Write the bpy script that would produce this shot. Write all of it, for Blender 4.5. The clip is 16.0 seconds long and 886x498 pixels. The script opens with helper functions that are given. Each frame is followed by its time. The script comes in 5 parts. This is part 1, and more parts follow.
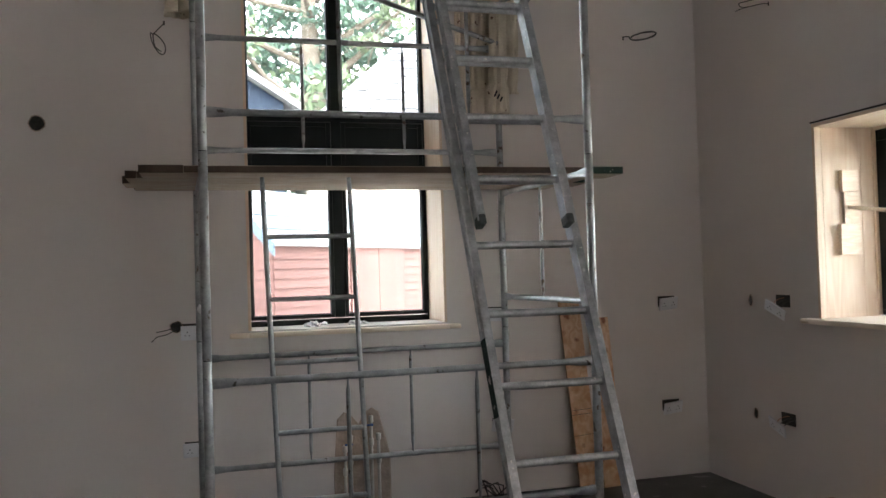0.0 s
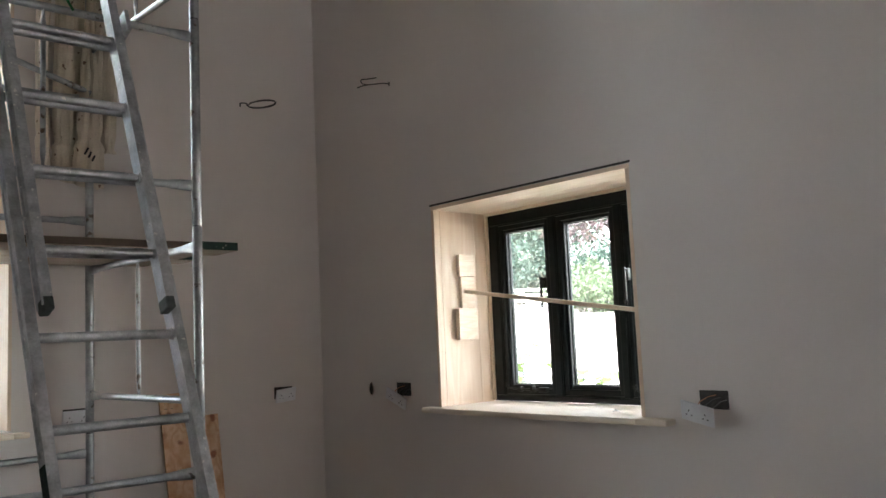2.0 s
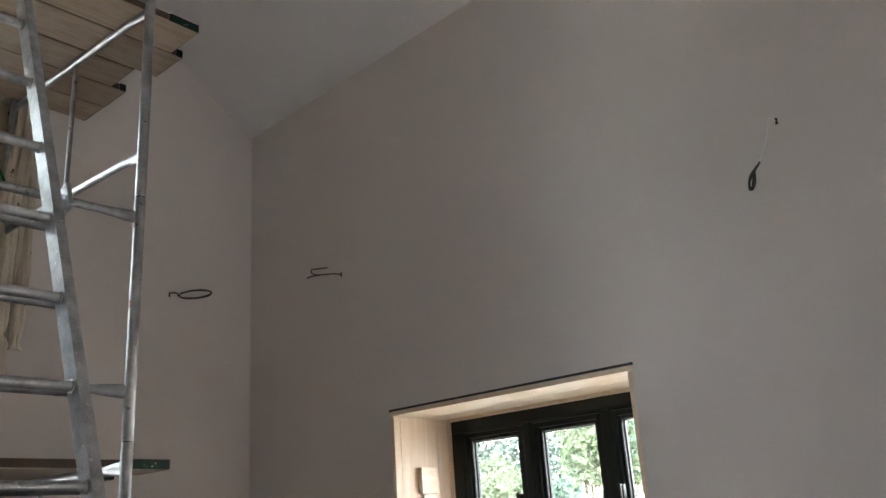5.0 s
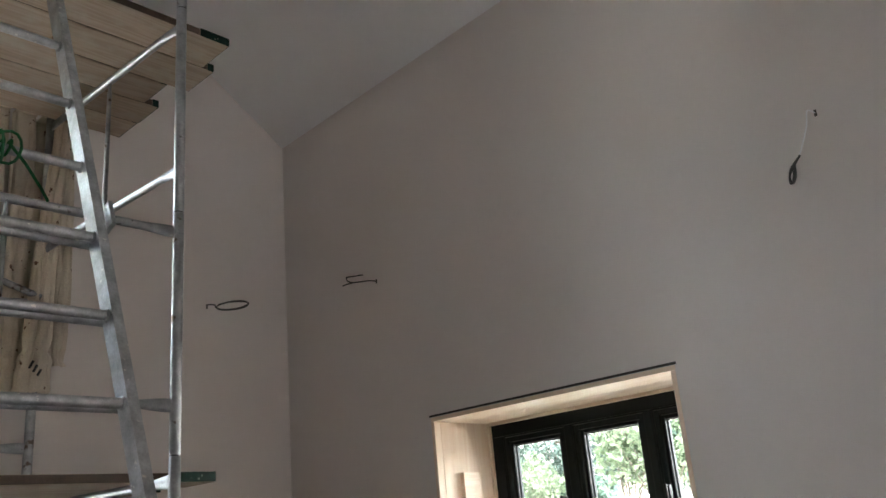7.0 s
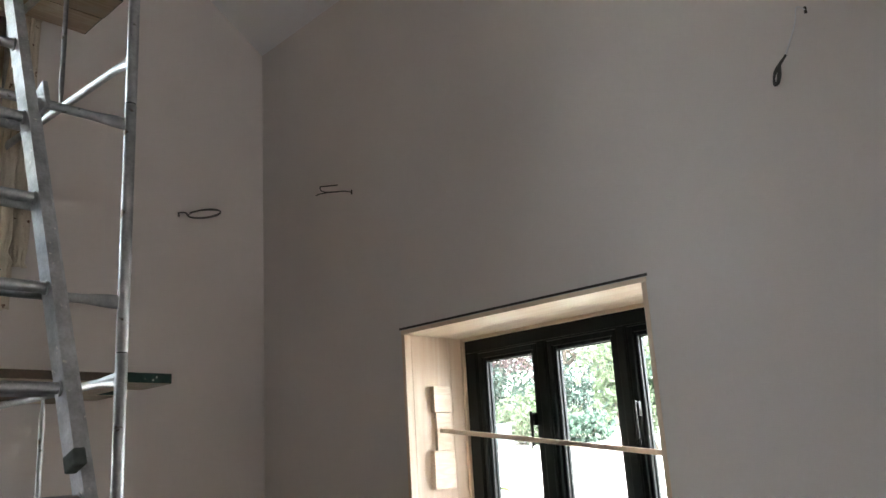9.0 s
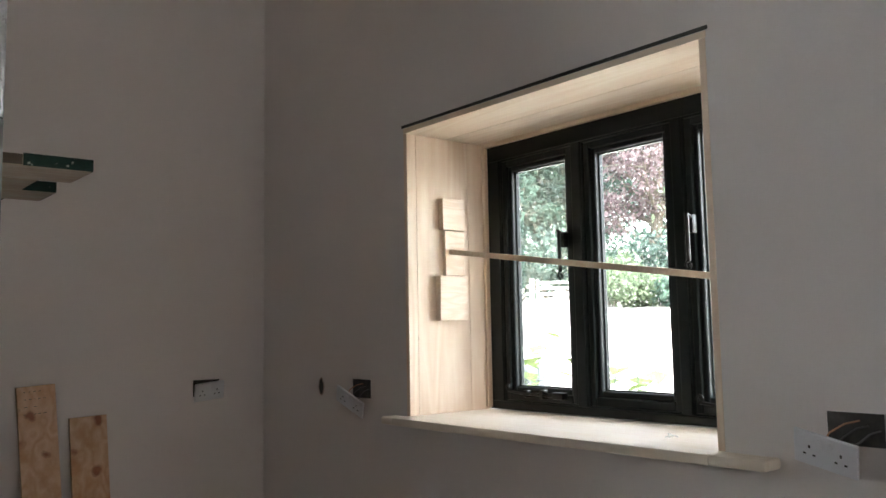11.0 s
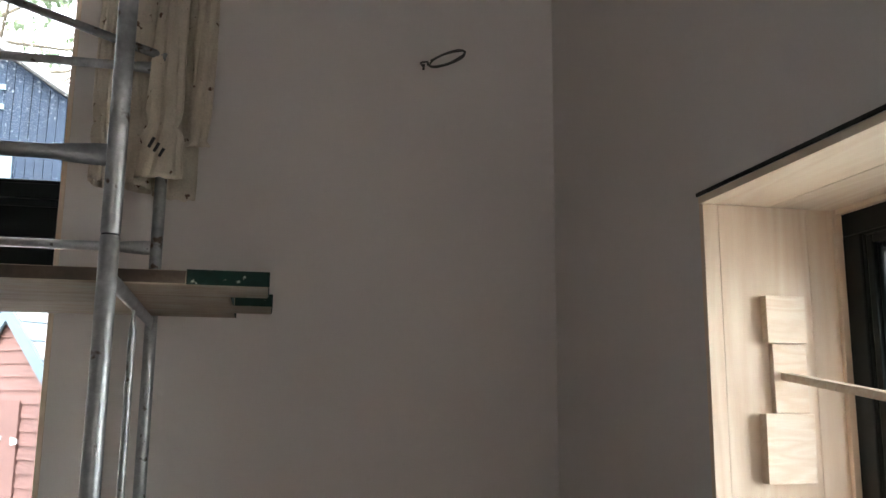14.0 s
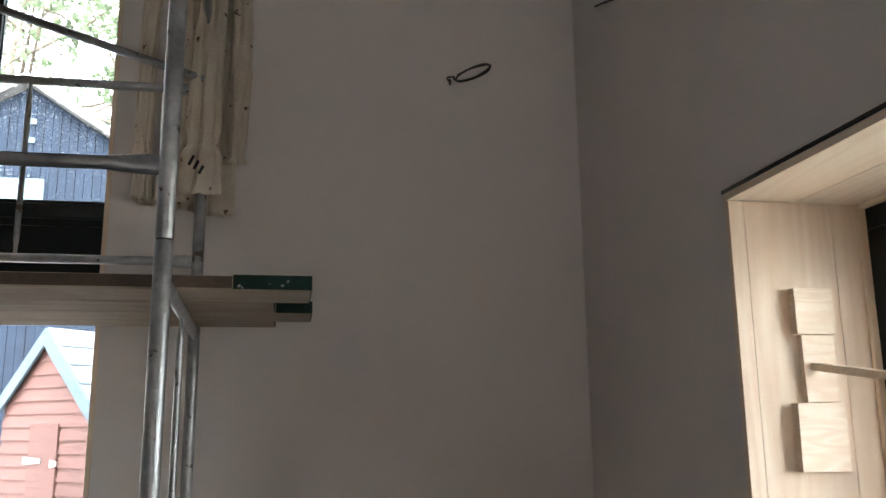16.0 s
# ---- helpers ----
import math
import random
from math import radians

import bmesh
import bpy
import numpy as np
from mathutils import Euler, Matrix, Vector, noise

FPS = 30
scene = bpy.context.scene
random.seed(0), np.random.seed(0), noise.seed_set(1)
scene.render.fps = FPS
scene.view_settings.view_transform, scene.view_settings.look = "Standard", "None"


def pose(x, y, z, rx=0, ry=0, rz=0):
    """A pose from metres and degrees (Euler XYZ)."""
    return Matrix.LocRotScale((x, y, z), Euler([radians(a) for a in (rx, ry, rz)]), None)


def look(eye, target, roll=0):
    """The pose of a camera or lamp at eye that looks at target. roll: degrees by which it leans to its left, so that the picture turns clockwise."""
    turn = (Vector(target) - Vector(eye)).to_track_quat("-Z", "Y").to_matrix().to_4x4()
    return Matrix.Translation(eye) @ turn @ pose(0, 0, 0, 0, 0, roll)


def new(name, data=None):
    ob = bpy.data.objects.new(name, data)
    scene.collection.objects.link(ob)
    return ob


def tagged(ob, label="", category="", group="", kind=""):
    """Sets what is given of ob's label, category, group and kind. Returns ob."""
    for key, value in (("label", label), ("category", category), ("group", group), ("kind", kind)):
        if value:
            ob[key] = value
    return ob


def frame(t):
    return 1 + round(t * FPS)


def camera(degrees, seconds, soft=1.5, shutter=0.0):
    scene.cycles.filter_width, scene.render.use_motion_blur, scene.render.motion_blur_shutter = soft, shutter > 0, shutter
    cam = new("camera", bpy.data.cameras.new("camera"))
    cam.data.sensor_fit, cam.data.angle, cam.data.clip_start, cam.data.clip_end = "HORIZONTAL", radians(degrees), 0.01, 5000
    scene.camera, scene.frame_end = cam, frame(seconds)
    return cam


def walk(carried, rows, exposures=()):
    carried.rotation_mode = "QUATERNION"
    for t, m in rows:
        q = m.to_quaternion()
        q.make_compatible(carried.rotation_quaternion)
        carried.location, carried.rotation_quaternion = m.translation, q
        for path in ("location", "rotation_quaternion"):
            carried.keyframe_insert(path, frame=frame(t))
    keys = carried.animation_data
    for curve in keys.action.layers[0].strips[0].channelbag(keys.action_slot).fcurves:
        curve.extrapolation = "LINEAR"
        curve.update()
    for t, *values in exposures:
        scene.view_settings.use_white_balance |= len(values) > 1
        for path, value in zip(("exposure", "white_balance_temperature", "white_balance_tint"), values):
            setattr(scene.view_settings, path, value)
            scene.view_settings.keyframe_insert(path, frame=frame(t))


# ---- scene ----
SKY = 0.15
EXPOSURES = [(0, 4.85), (1, 4.85), (3, 4.85), (4, 4.92), (8, 4.98), (9, 4.9), (11.5, 4.75), (13, 4.7), (16, 4.65)]
cam = camera(55.4, 16.0)
PATH = [
    (0, (0.089, -0.016, 1.461), (0.619, 1.911, 1.51), -1.7),
    (0.5, (0.16, 0.016, 1.453), (1.026, 1.818, 1.51), -2.1),
    (1, (0.207, 0.098, 1.451), (1.341, 1.742, 1.556), -1.9),
    (1.5, (0.27, 0.253, 1.449), (1.49, 1.835, 1.552), -2.1),
    (2, (0.353, 0.482, 1.503), (1.666, 1.977, 1.709), -2.6),
    (2.5, (0.384, 0.67, 1.539), (1.742, 2.116, 1.797), -1.1),
    (3, (0.397, 0.871, 1.593), (1.803, 2.248, 1.951), -3.0),
    (3.5, (0.406, 1.002, 1.637), (1.909, 2.242, 2.091), -3.6),
    (4, (0.415, 1.035, 1.661), (1.906, 2.248, 2.213), -4.2),
    (4.2, (0.419, 1.037, 1.654), (1.904, 2.238, 2.247), -4.0),
    (6.3, (0.393, 1.095, 1.678), (1.792, 2.374, 2.317), -4.9),
    (6.5, (0.387, 1.096, 1.683), (1.789, 2.372, 2.32), -5.1),
    (7, (0.39, 1.09, 1.676), (1.785, 2.372, 2.316), -5.2),
    (7.5, (0.385, 1.086, 1.683), (1.761, 2.389, 2.322), -5.0),
    (8, (0.392, 1.08, 1.673), (1.762, 2.387, 2.317), -5.4),
    (8.5, (0.469, 1.066, 1.639), (1.854, 2.397, 2.195), -6.7),
    (9, (0.628, 1.09, 1.58), (2.031, 2.425, 2.079), -3.5),
    (9.2, (0.684, 1.116, 1.562), (2.104, 2.457, 1.99), -2.2),
    (11.3, (1.602, 1.475, 1.438), (2.779, 3.085, 1.592), -0.9),
    (11.5, (1.685, 1.492, 1.443), (2.747, 3.181, 1.589), 0.6),
    (12, (1.828, 1.631, 1.438), (2.737, 3.41, 1.526), -0.1),
    (12.5, (1.971, 1.871, 1.452), (2.825, 3.679, 1.509), 0.3),
    (13, (2.076, 1.983, 1.56), (2.745, 3.856, 1.772), -0.9),
    (13.5, (2.226, 1.999, 1.638), (2.667, 3.928, 1.926), 0.0),
    (14, (2.27, 2.008, 1.681), (2.673, 3.935, 2.034), 0.5),
    (14.5, (2.254, 2.013, 1.677), (2.661, 3.933, 2.066), 0.7),
    (15, (2.246, 2.01, 1.67), (2.661, 3.925, 2.068), 0.5),
    (15.5, (2.234, 1.996, 1.655), (2.675, 3.904, 2.064), 0.2),
    (16, (2.224, 1.945, 1.607), (2.573, 3.872, 2.016), -0.6),
]
walk(cam, [(t, look(eye, target, roll)) for t, eye, target, roll in PATH], EXPOSURES)

# ---- world and light ----
world = bpy.data.worlds.new("world")
scene.world = world
world.use_nodes = True
wn, wl = world.node_tree.nodes, world.node_tree.links
wbg = wn["Background"]
sky = wn.new("ShaderNodeTexSky")
sky.sky_type, sky.sun_disc = "NISHITA", False
sky.sun_elevation, sky.sun_rotation = radians(48), radians(180)
sky.dust_density, sky.air_density = 2.0, 1.0
soft_sky = wn.new("ShaderNodeHueSaturation")
soft_sky.inputs["Saturation"].default_value = 0.30
wl.new(sky.outputs[0], soft_sky.inputs["Color"])
wl.new(soft_sky.outputs[0], wbg.inputs[0])
wbg.inputs[1].default_value = SKY
sun = new("sun", bpy.data.lights.new("sun", "SUN"))
sun.data.energy, sun.data.angle, sun.data.color = 0.15, radians(50), (1.0, 0.98, 0.95)
sun.matrix_world = look((0, -8.1, 9), (0, 0, 0))
# ---- materials ----


def material(name, colour, rough=0.6, metal=0.0, vary=0.12, scale=8.0, bump=0.0, bscale=60.0, stretch=(1, 1, 1),
             second=None, spots=None, per_object=0.0, gloss=0.5):
    """A surface with variation at two scales; second: a colour for broad patches; spots: (colour, scale, amount)."""
    m = bpy.data.materials.new(name)
    m.use_nodes = True
    n, l = m.node_tree.nodes, m.node_tree.links
    p = n["Principled BSDF"]
    p.inputs["Metallic"].default_value = metal
    p.inputs["Specular IOR Level"].default_value = gloss
    tc = n.new("ShaderNodeTexCoord")
    mp = n.new("ShaderNodeMapping")
    mp.inputs["Scale"].default_value = stretch
    l.new(tc.outputs["Object"], mp.inputs[0])
    big = n.new("ShaderNodeTexNoise")
    big.inputs["Scale"].default_value, big.inputs["Detail"].default_value = scale, 6
    fine = n.new("ShaderNodeTexNoise")
    fine.inputs["Scale"].default_value, fine.inputs["Detail"].default_value = bscale, 4
    l.new(mp.outputs[0], big.inputs["Vector"])
    l.new(mp.outputs[0], fine.inputs["Vector"])
    c = Vector(colour)
    ramp = n.new("ShaderNodeValToRGB")
    lo, hi = c * (1 - vary), c * (1 + vary)
    if second:
        lo, hi = Vector(second), c
    ramp.color_ramp.elements[0].position, ramp.color_ramp.elements[1].position = 0.3, 0.7
    ramp.color_ramp.elements[0].color = (*lo, 1)
    ramp.color_ramp.elements[1].color = (*[min(1, v) for v in hi], 1)
    l.new(big.outputs["Fac"], ramp.inputs[0])
    mix = n.new("ShaderNodeMix")
    mix.data_type, mix.blend_type = "RGBA", "MULTIPLY"
    mix.inputs["Factor"].default_value = 0.6 * min(1, vary * 3)
    l.new(ramp.outputs[0], mix.inputs["A"])
    fr = n.new("ShaderNodeValToRGB")
    fr.color_ramp.elements[0].position, fr.color_ramp.elements[1].position = 0.35, 0.65
    fr.color_ramp.elements[0].color = (0.7, 0.7, 0.7, 1)
    l.new(fine.outputs["Fac"], fr.inputs[0])
    l.new(fr.outputs[0], mix.inputs["B"])
    out = mix.outputs["Result"]
    if spots:
        sc, ss, amount = spots
        sp = n.new("ShaderNodeTexNoise")
        sp.inputs["Scale"].default_value, sp.inputs["Detail"].default_value = ss, 3
        l.new(tc.outputs["Object"], sp.inputs["Vector"])
        sr = n.new("ShaderNodeValToRGB")
        sr.color_ramp.elements[0].position, sr.color_ramp.elements[1].position = 1 - amount, 1 - amount + 0.05
        l.new(sp.outputs["Fac"], sr.inputs[0])
        sm = n.new("ShaderNodeMix")
        sm.data_type = "RGBA"
        l.new(sr.outputs[0], sm.inputs["Factor"])
        l.new(out, sm.inputs["A"])
        sm.inputs["B"].default_value = (*sc, 1)
        out = sm.outputs["Result"]
    if per_object:
        oi = n.new("ShaderNodeObjectInfo")
        hs = n.new("ShaderNodeHueSaturation")
        mr = n.new("ShaderNodeMapRange")
        mr.inputs["To Min"].default_value, mr.inputs["To Max"].default_value = 1 - per_object, 1 + per_object
        l.new(oi.outputs["Random"], mr.inputs[0])
        l.new(mr.outputs[0], hs.inputs["Value"])
        l.new(out, hs.inputs["Color"])
        out = hs.outputs[0]
    l.new(out, p.inputs["Base Color"])
    rr = n.new("ShaderNodeMapRange")
    rr.inputs["To Min"].default_value, rr.inputs["To Max"].default_value = max(0.03, rough - 0.12), min(1, rough + 0.12)
    l.new(big.outputs["Fac"], rr.inputs[0])
    l.new(rr.outputs[0], p.inputs["Roughness"])
    if bump:
        b = n.new("ShaderNodeBump")
        b.inputs["Strength"].default_value, b.inputs["Distance"].default_value = bump, 0.01
        l.new(fine.outputs["Fac"], b.inputs["Height"])
        l.new(b.outputs[0], p.inputs["Normal"])
    return m


def wood_material(name, light, dark, stretch, ring=5.0, knots=0.0, rough=0.55, bump=0.1, dirt=None, per_object=0.06, knot=0.03):
    """Sawn or planed timber: long distorted rings, fine grain, and knots."""
    m = bpy.data.materials.new(name)
    m.use_nodes = True
    n, l = m.node_tree.nodes, m.node_tree.links
    p = n["Principled BSDF"]
    tc = n.new("ShaderNodeTexCoord")
    oi = n.new("ShaderNodeObjectInfo")
    sh = n.new("ShaderNodeVectorMath")
    sh.operation = "ADD"
    mul = n.new("ShaderNodeMath")
    mul.operation = "MULTIPLY"
    mul.inputs[1].default_value = 37.0
    l.new(oi.outputs["Random"], mul.inputs[0])
    l.new(tc.outputs["Object"], sh.inputs[0])
    l.new(mul.outputs[0], sh.inputs[1])
    mp = n.new("ShaderNodeMapping")
    mp.inputs["Scale"].default_value = stretch
    l.new(sh.outputs[0], mp.inputs[0])
    warp = n.new("ShaderNodeTexNoise")
    warp.inputs["Scale"].default_value, warp.inputs["Detail"].default_value = ring, 2
    l.new(mp.outputs[0], warp.inputs["Vector"])
    sine = n.new("ShaderNodeMath")
    sine.operation = "MULTIPLY"
    sine.inputs[1].default_value = 14.0
    l.new(warp.outputs["Fac"], sine.inputs[0])
    fracn = n.new("ShaderNodeMath")
    fracn.operation = "PINGPONG"
    fracn.inputs[1].default_value = 1.0
    l.new(sine.outputs[0], fracn.inputs[0])
    grain = n.new("ShaderNodeTexNoise")
    grain.inputs["Scale"].default_value, grain.inputs["Detail"].default_value = ring * 14, 5
    l.new(mp.outputs[0], grain.inputs["Vector"])
    add = n.new("ShaderNodeMath")
    add.operation = "MULTIPLY_ADD"
    add.inputs[1].default_value = 0.6
    l.new(fracn.outputs[0], add.inputs[0])
    gsub = n.new("ShaderNodeMath")
    gsub.operation = "MULTIPLY"
    gsub.inputs[1].default_value = 0.55
    l.new(grain.outputs["Fac"], gsub.inputs[0])
    l.new(gsub.outputs[0], add.inputs[2])
    ramp = n.new("ShaderNodeValToRGB")
    ramp.color_ramp.elements[0].position, ramp.color_ramp.elements[1].position = 0.15, 0.95
    ramp.color_ramp.elements[0].color, ramp.color_ramp.elements[1].color = (*light, 1), (*dark, 1)
    l.new(add.outputs[0], ramp.inputs[0])
    out = ramp.outputs[0]
    if knots:
        v = n.new("ShaderNodeTexVoronoi")
        v.inputs["Scale"].default_value = knots
        km = n.new("ShaderNodeMapping")
        km.inputs["Scale"].default_value = [0.35 + 0.65 * min(1, s) for s in stretch]
        rag = n.new("ShaderNodeTexNoise")
        rag.inputs["Scale"].default_value, rag.inputs["Detail"].default_value = knots * 3.0, 4
        l.new(sh.outputs[0], rag.inputs["Vector"])
        ragged = n.new("ShaderNodeVectorMath")
        ragged.operation = "MULTIPLY_ADD"
        ragged.inputs[1].default_value = [0.35 / knots] * 3
        l.new(rag.outputs["Color"], ragged.inputs[0])
        l.new(sh.outputs[0], ragged.inputs[2])
        l.new(ragged.outputs[0], km.inputs[0])
        l.new(km.outputs[0], v.inputs["Vector"])
        kr = n.new("ShaderNodeValToRGB")
        kr.color_ramp.elements[0].position, kr.color_ramp.elements[1].position = knot, knot * 1.8
        kr.color_ramp.elements[0].color, kr.color_ramp.elements[1].color = (1, 1, 1, 1), (0, 0, 0, 1)
        l.new(v.outputs["Distance"], kr.inputs[0])
        kx = n.new("ShaderNodeMix")
        kx.data_type = "RGBA"
        l.new(kr.outputs[0], kx.inputs["Factor"])
        l.new(out, kx.inputs["A"])
        kx.inputs["B"].default_value = (dark[0] * 0.5, dark[1] * 0.33, dark[2] * 0.28, 1)
        out = kx.outputs["Result"]
    if dirt:
        dn = n.new("ShaderNodeTexNoise")
        dn.inputs["Scale"].default_value, dn.inputs["Detail"].default_value = 9.0, 8
        l.new(sh.outputs[0], dn.inputs["Vector"])
        dr = n.new("ShaderNodeValToRGB")
        dr.color_ramp.elements[0].position, dr.color_ramp.elements[1].position = 0.5, 0.72
        l.new(dn.outputs["Fac"], dr.inputs[0])
        dx = n.new("ShaderNodeMix")
        dx.data_type = "RGBA"
        l.new(dr.outputs[0], dx.inputs["Factor"])
        l.new(out, dx.inputs["A"])
        dx.inputs["B"].default_value = (*dirt, 1)
        out = dx.outputs["Result"]
    hs = n.new("ShaderNodeHueSaturation")
    mr = n.new("ShaderNodeMapRange")
    mr.inputs["To Min"].default_value, mr.inputs["To Max"].default_value = 1 - per_object, 1 + per_object
    l.new(oi.outputs["Random"], mr.inputs[0])
    l.new(mr.outputs[0], hs.inputs["Value"])
    l.new(out, hs.inputs["Color"])
    l.new(hs.outputs[0], p.inputs["Base Color"])
    p.inputs["Roughness"].default_value = rough
    b = n.new("ShaderNodeBump")
    b.inputs["Strength"].default_value, b.inputs["Distance"].default_value = bump, 0.004
    l.new(grain.outputs["Fac"], b.inputs["Height"])
    l.new(b.outputs[0], p.inputs["Normal"])
    return m


def glass_material(name, droplets):
    """A clear pane: see-through, with a little gloss at grazing angles; droplets: rain on it."""
    m = bpy.data.materials.new(name)
    m.use_nodes = True
    n, l = m.node_tree.nodes, m.node_tree.links
    n.remove(n["Principled BSDF"])
    tr, gl, fz, mx = (n.new("ShaderNodeBsdfTransparent"), n.new("ShaderNodeBsdfGlossy"), n.new("ShaderNodeFresnel"),
                      n.new("ShaderNodeMixShader"))
    tr.inputs[0].default_value = (0.94, 0.96, 0.95, 1)
    gl.inputs["Roughness"].default_value = 0.02
    fz.inputs[0].default_value = 1.35
    l.new(fz.outputs[0], mx.inputs[0])
    l.new(tr.outputs[0], mx.inputs[1])
    l.new(gl.outputs[0], mx.inputs[2])
    last = mx
    if droplets:
        tc = n.new("ShaderNodeTexCoord")
        v = n.new("ShaderNodeTexVoronoi")
        v.inputs["Scale"].default_value = 60.0
        l.new(tc.outputs["Object"], v.inputs["Vector"])
        r = n.new("ShaderNodeValToRGB")
        r.color_ramp.elements[0].position, r.color_ramp.elements[1].position = 0.16, 0.24
        r.color_ramp.elements[0].color, r.color_ramp.elements[1].color = (0.3, 0.3, 0.3, 1), (0, 0, 0, 1)
        l.new(v.outputs["Distance"], r.inputs[0])
        rf = n.new("ShaderNodeBsdfRefraction")
        rf.inputs["IOR"].default_value, rf.inputs["Roughness"].default_value = 1.33, 0.3
        m2 = n.new("ShaderNodeMixShader")
        l.new(r.outputs[0], m2.inputs[0])
        l.new(mx.outputs[0], m2.inputs[1])
        l.new(rf.outputs[0], m2.inputs[2])
        last = m2
    l.new(last.outputs[0], n["Material Output"].inputs[0])
    return m


PAINT = material("wall_paint", (0.768, 0.715, 0.68), 0.85, vary=0.03, scale=1.2, bump=0.06, bscale=180)
CEILING_PAINT = material("ceiling_paint", (0.86, 0.86, 0.86), 0.85, vary=0.025, scale=1.5, bump=0.05, bscale=160)
SCREED = material("screed", (0.13, 0.125, 0.12), 0.7, vary=0.35, scale=3, bump=0.4, bscale=50, spots=((0.3, 0.29, 0.27), 6, 0.36))
PINE = wood_material("pine_lining", (0.87, 0.73, 0.59), (0.78, 0.60, 0.45), (6, 6, 0.5), ring=1.3, knots=2.6, knot=0.02)
PINE_X = wood_material("pine_soffit", (0.88, 0.75, 0.61), (0.80, 0.64, 0.49), (6, 0.5, 6), ring=1.3, knots=1.8, knot=0.02)
PINE_SILL = wood_material("pine_board", (0.92, 0.83, 0.72), (0.87, 0.76, 0.63), (7, 0.6, 7), ring=1.5)
PINE_LONG = wood_material("pine_sill", (0.91, 0.81, 0.69), (0.86, 0.74, 0.60), (0.7, 9, 9), ring=1.5)
PLY = wood_material("plywood", (0.77, 0.54, 0.36), (0.62, 0.35, 0.20), (2.4, 2.4, 1.6), ring=3.4, knots=9.0, dirt=(0.52, 0.23, 0.10), per_object=0.06, knot=0.13)
PLY_EDGE = material("plywood_edge", (0.42, 0.28, 0.16), 0.8, vary=0.3, scale=4, stretch=(1, 40, 1))
SCRAP = wood_material("fresh_offcut", (0.90, 0.77, 0.63), (0.80, 0.62, 0.46), (1.0, 6, 6), ring=2.6, knots=2.5)
BOARD = wood_material("scaffold_board", (0.45, 0.365, 0.285), (0.34, 0.26, 0.195), (0.5, 7, 7), ring=2.0, knots=5.0, rough=0.85,
                      bump=0.5, dirt=(0.42, 0.37, 0.30), per_object=0.18)
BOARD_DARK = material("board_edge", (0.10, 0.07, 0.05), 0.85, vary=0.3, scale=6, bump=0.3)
GREEN = material("green_band", (0.006, 0.028, 0.021), 0.65, vary=0.3, scale=20, bump=0.4, spots=((0.5, 0.5, 0.46), 34, 0.36), gloss=0.2)
STEEL = material("galvanised_steel", (0.42, 0.435, 0.45), 0.36, metal=0.95, vary=0.25, scale=14, bump=0.12, bscale=90,
                 spots=((0.13, 0.12, 0.11), 26, 0.34), per_object=0.1)
STEEL_DULL = material("worn_steel", (0.38, 0.39, 0.40), 0.42, metal=0.9, vary=0.3, scale=10, bump=0.15, bscale=70,
                      spots=((0.12, 0.09, 0.07), 18, 0.38), per_object=0.12)
ALU = material("ladder_aluminium", (0.50, 0.515, 0.53), 0.42, metal=0.92, vary=0.28, scale=18, bump=0.12, bscale=120,
               spots=((0.75, 0.74, 0.70), 55, 0.33), per_object=0.06)
FOOT = material("worn_rubber", (0.075, 0.09, 0.085), 0.7, vary=0.35, scale=40, bump=0.3)
RUBBER = material("rubber", (0.03, 0.03, 0.035), 0.75, vary=0.2)
BLACK = material("black_window_paint", (0.006, 0.0095, 0.010), 0.38, vary=0.15, scale=5, bump=0.03, gloss=0.28)
IRON = material("black_ironmongery", (0.01, 0.01, 0.01), 0.35, metal=0.3)
CANVAS = material("dust_sheet_canvas", (0.74, 0.66, 0.55), 0.95, vary=0.2, scale=5, bump=0.35, bscale=140,
                  spots=((0.16, 0.09, 0.06), 26, 0.335), second=(0.60, 0.51, 0.40))
PLASTIC = material("white_plastic", (0.80, 0.80, 0.82), 0.35, vary=0.03, bump=0.0)
DARKBOX = material("back_box", (0.05, 0.045, 0.04), 0.8, vary=0.4, scale=30, bump=0.3)
CABLE = material("grey_cable", (0.10, 0.095, 0.09), 0.55, vary=0.15)
CABLE_DARK = material("dark_cable", (0.05, 0.045, 0.042), 0.55, vary=0.15)
COPPER = material("copper_pipe", (0.55, 0.30, 0.18), 0.4, metal=0.9, vary=0.25, scale=20)
WHITEPIPE = material("plastic_pipe", (0.62, 0.60, 0.56), 0.45, vary=0.08)
BLUE = material("valve_handle", (0.05, 0.12, 0.35), 0.4)
PLASTER = material("bare_plaster", (0.50, 0.40, 0.33), 0.9, vary=0.2, scale=9, bump=0.4, bscale=60)
ROPE = material("green_rope", (0.01, 0.16, 0.05), 0.75, vary=0.35, scale=60, bump=0.6, bscale=200)
INK = material("marker_ink", (0.03, 0.03, 0.035), 0.7)
BRICKDUST = material("outer_wall", (0.42, 0.36, 0.3), 0.9, vary=0.2)
GLASS = glass_material("clear_glass", False)
GLASS_WET = glass_material("rain_specked_glass", True)

# ---- builders ----
ROOT = {}


def bm_new():
    return bmesh.new()


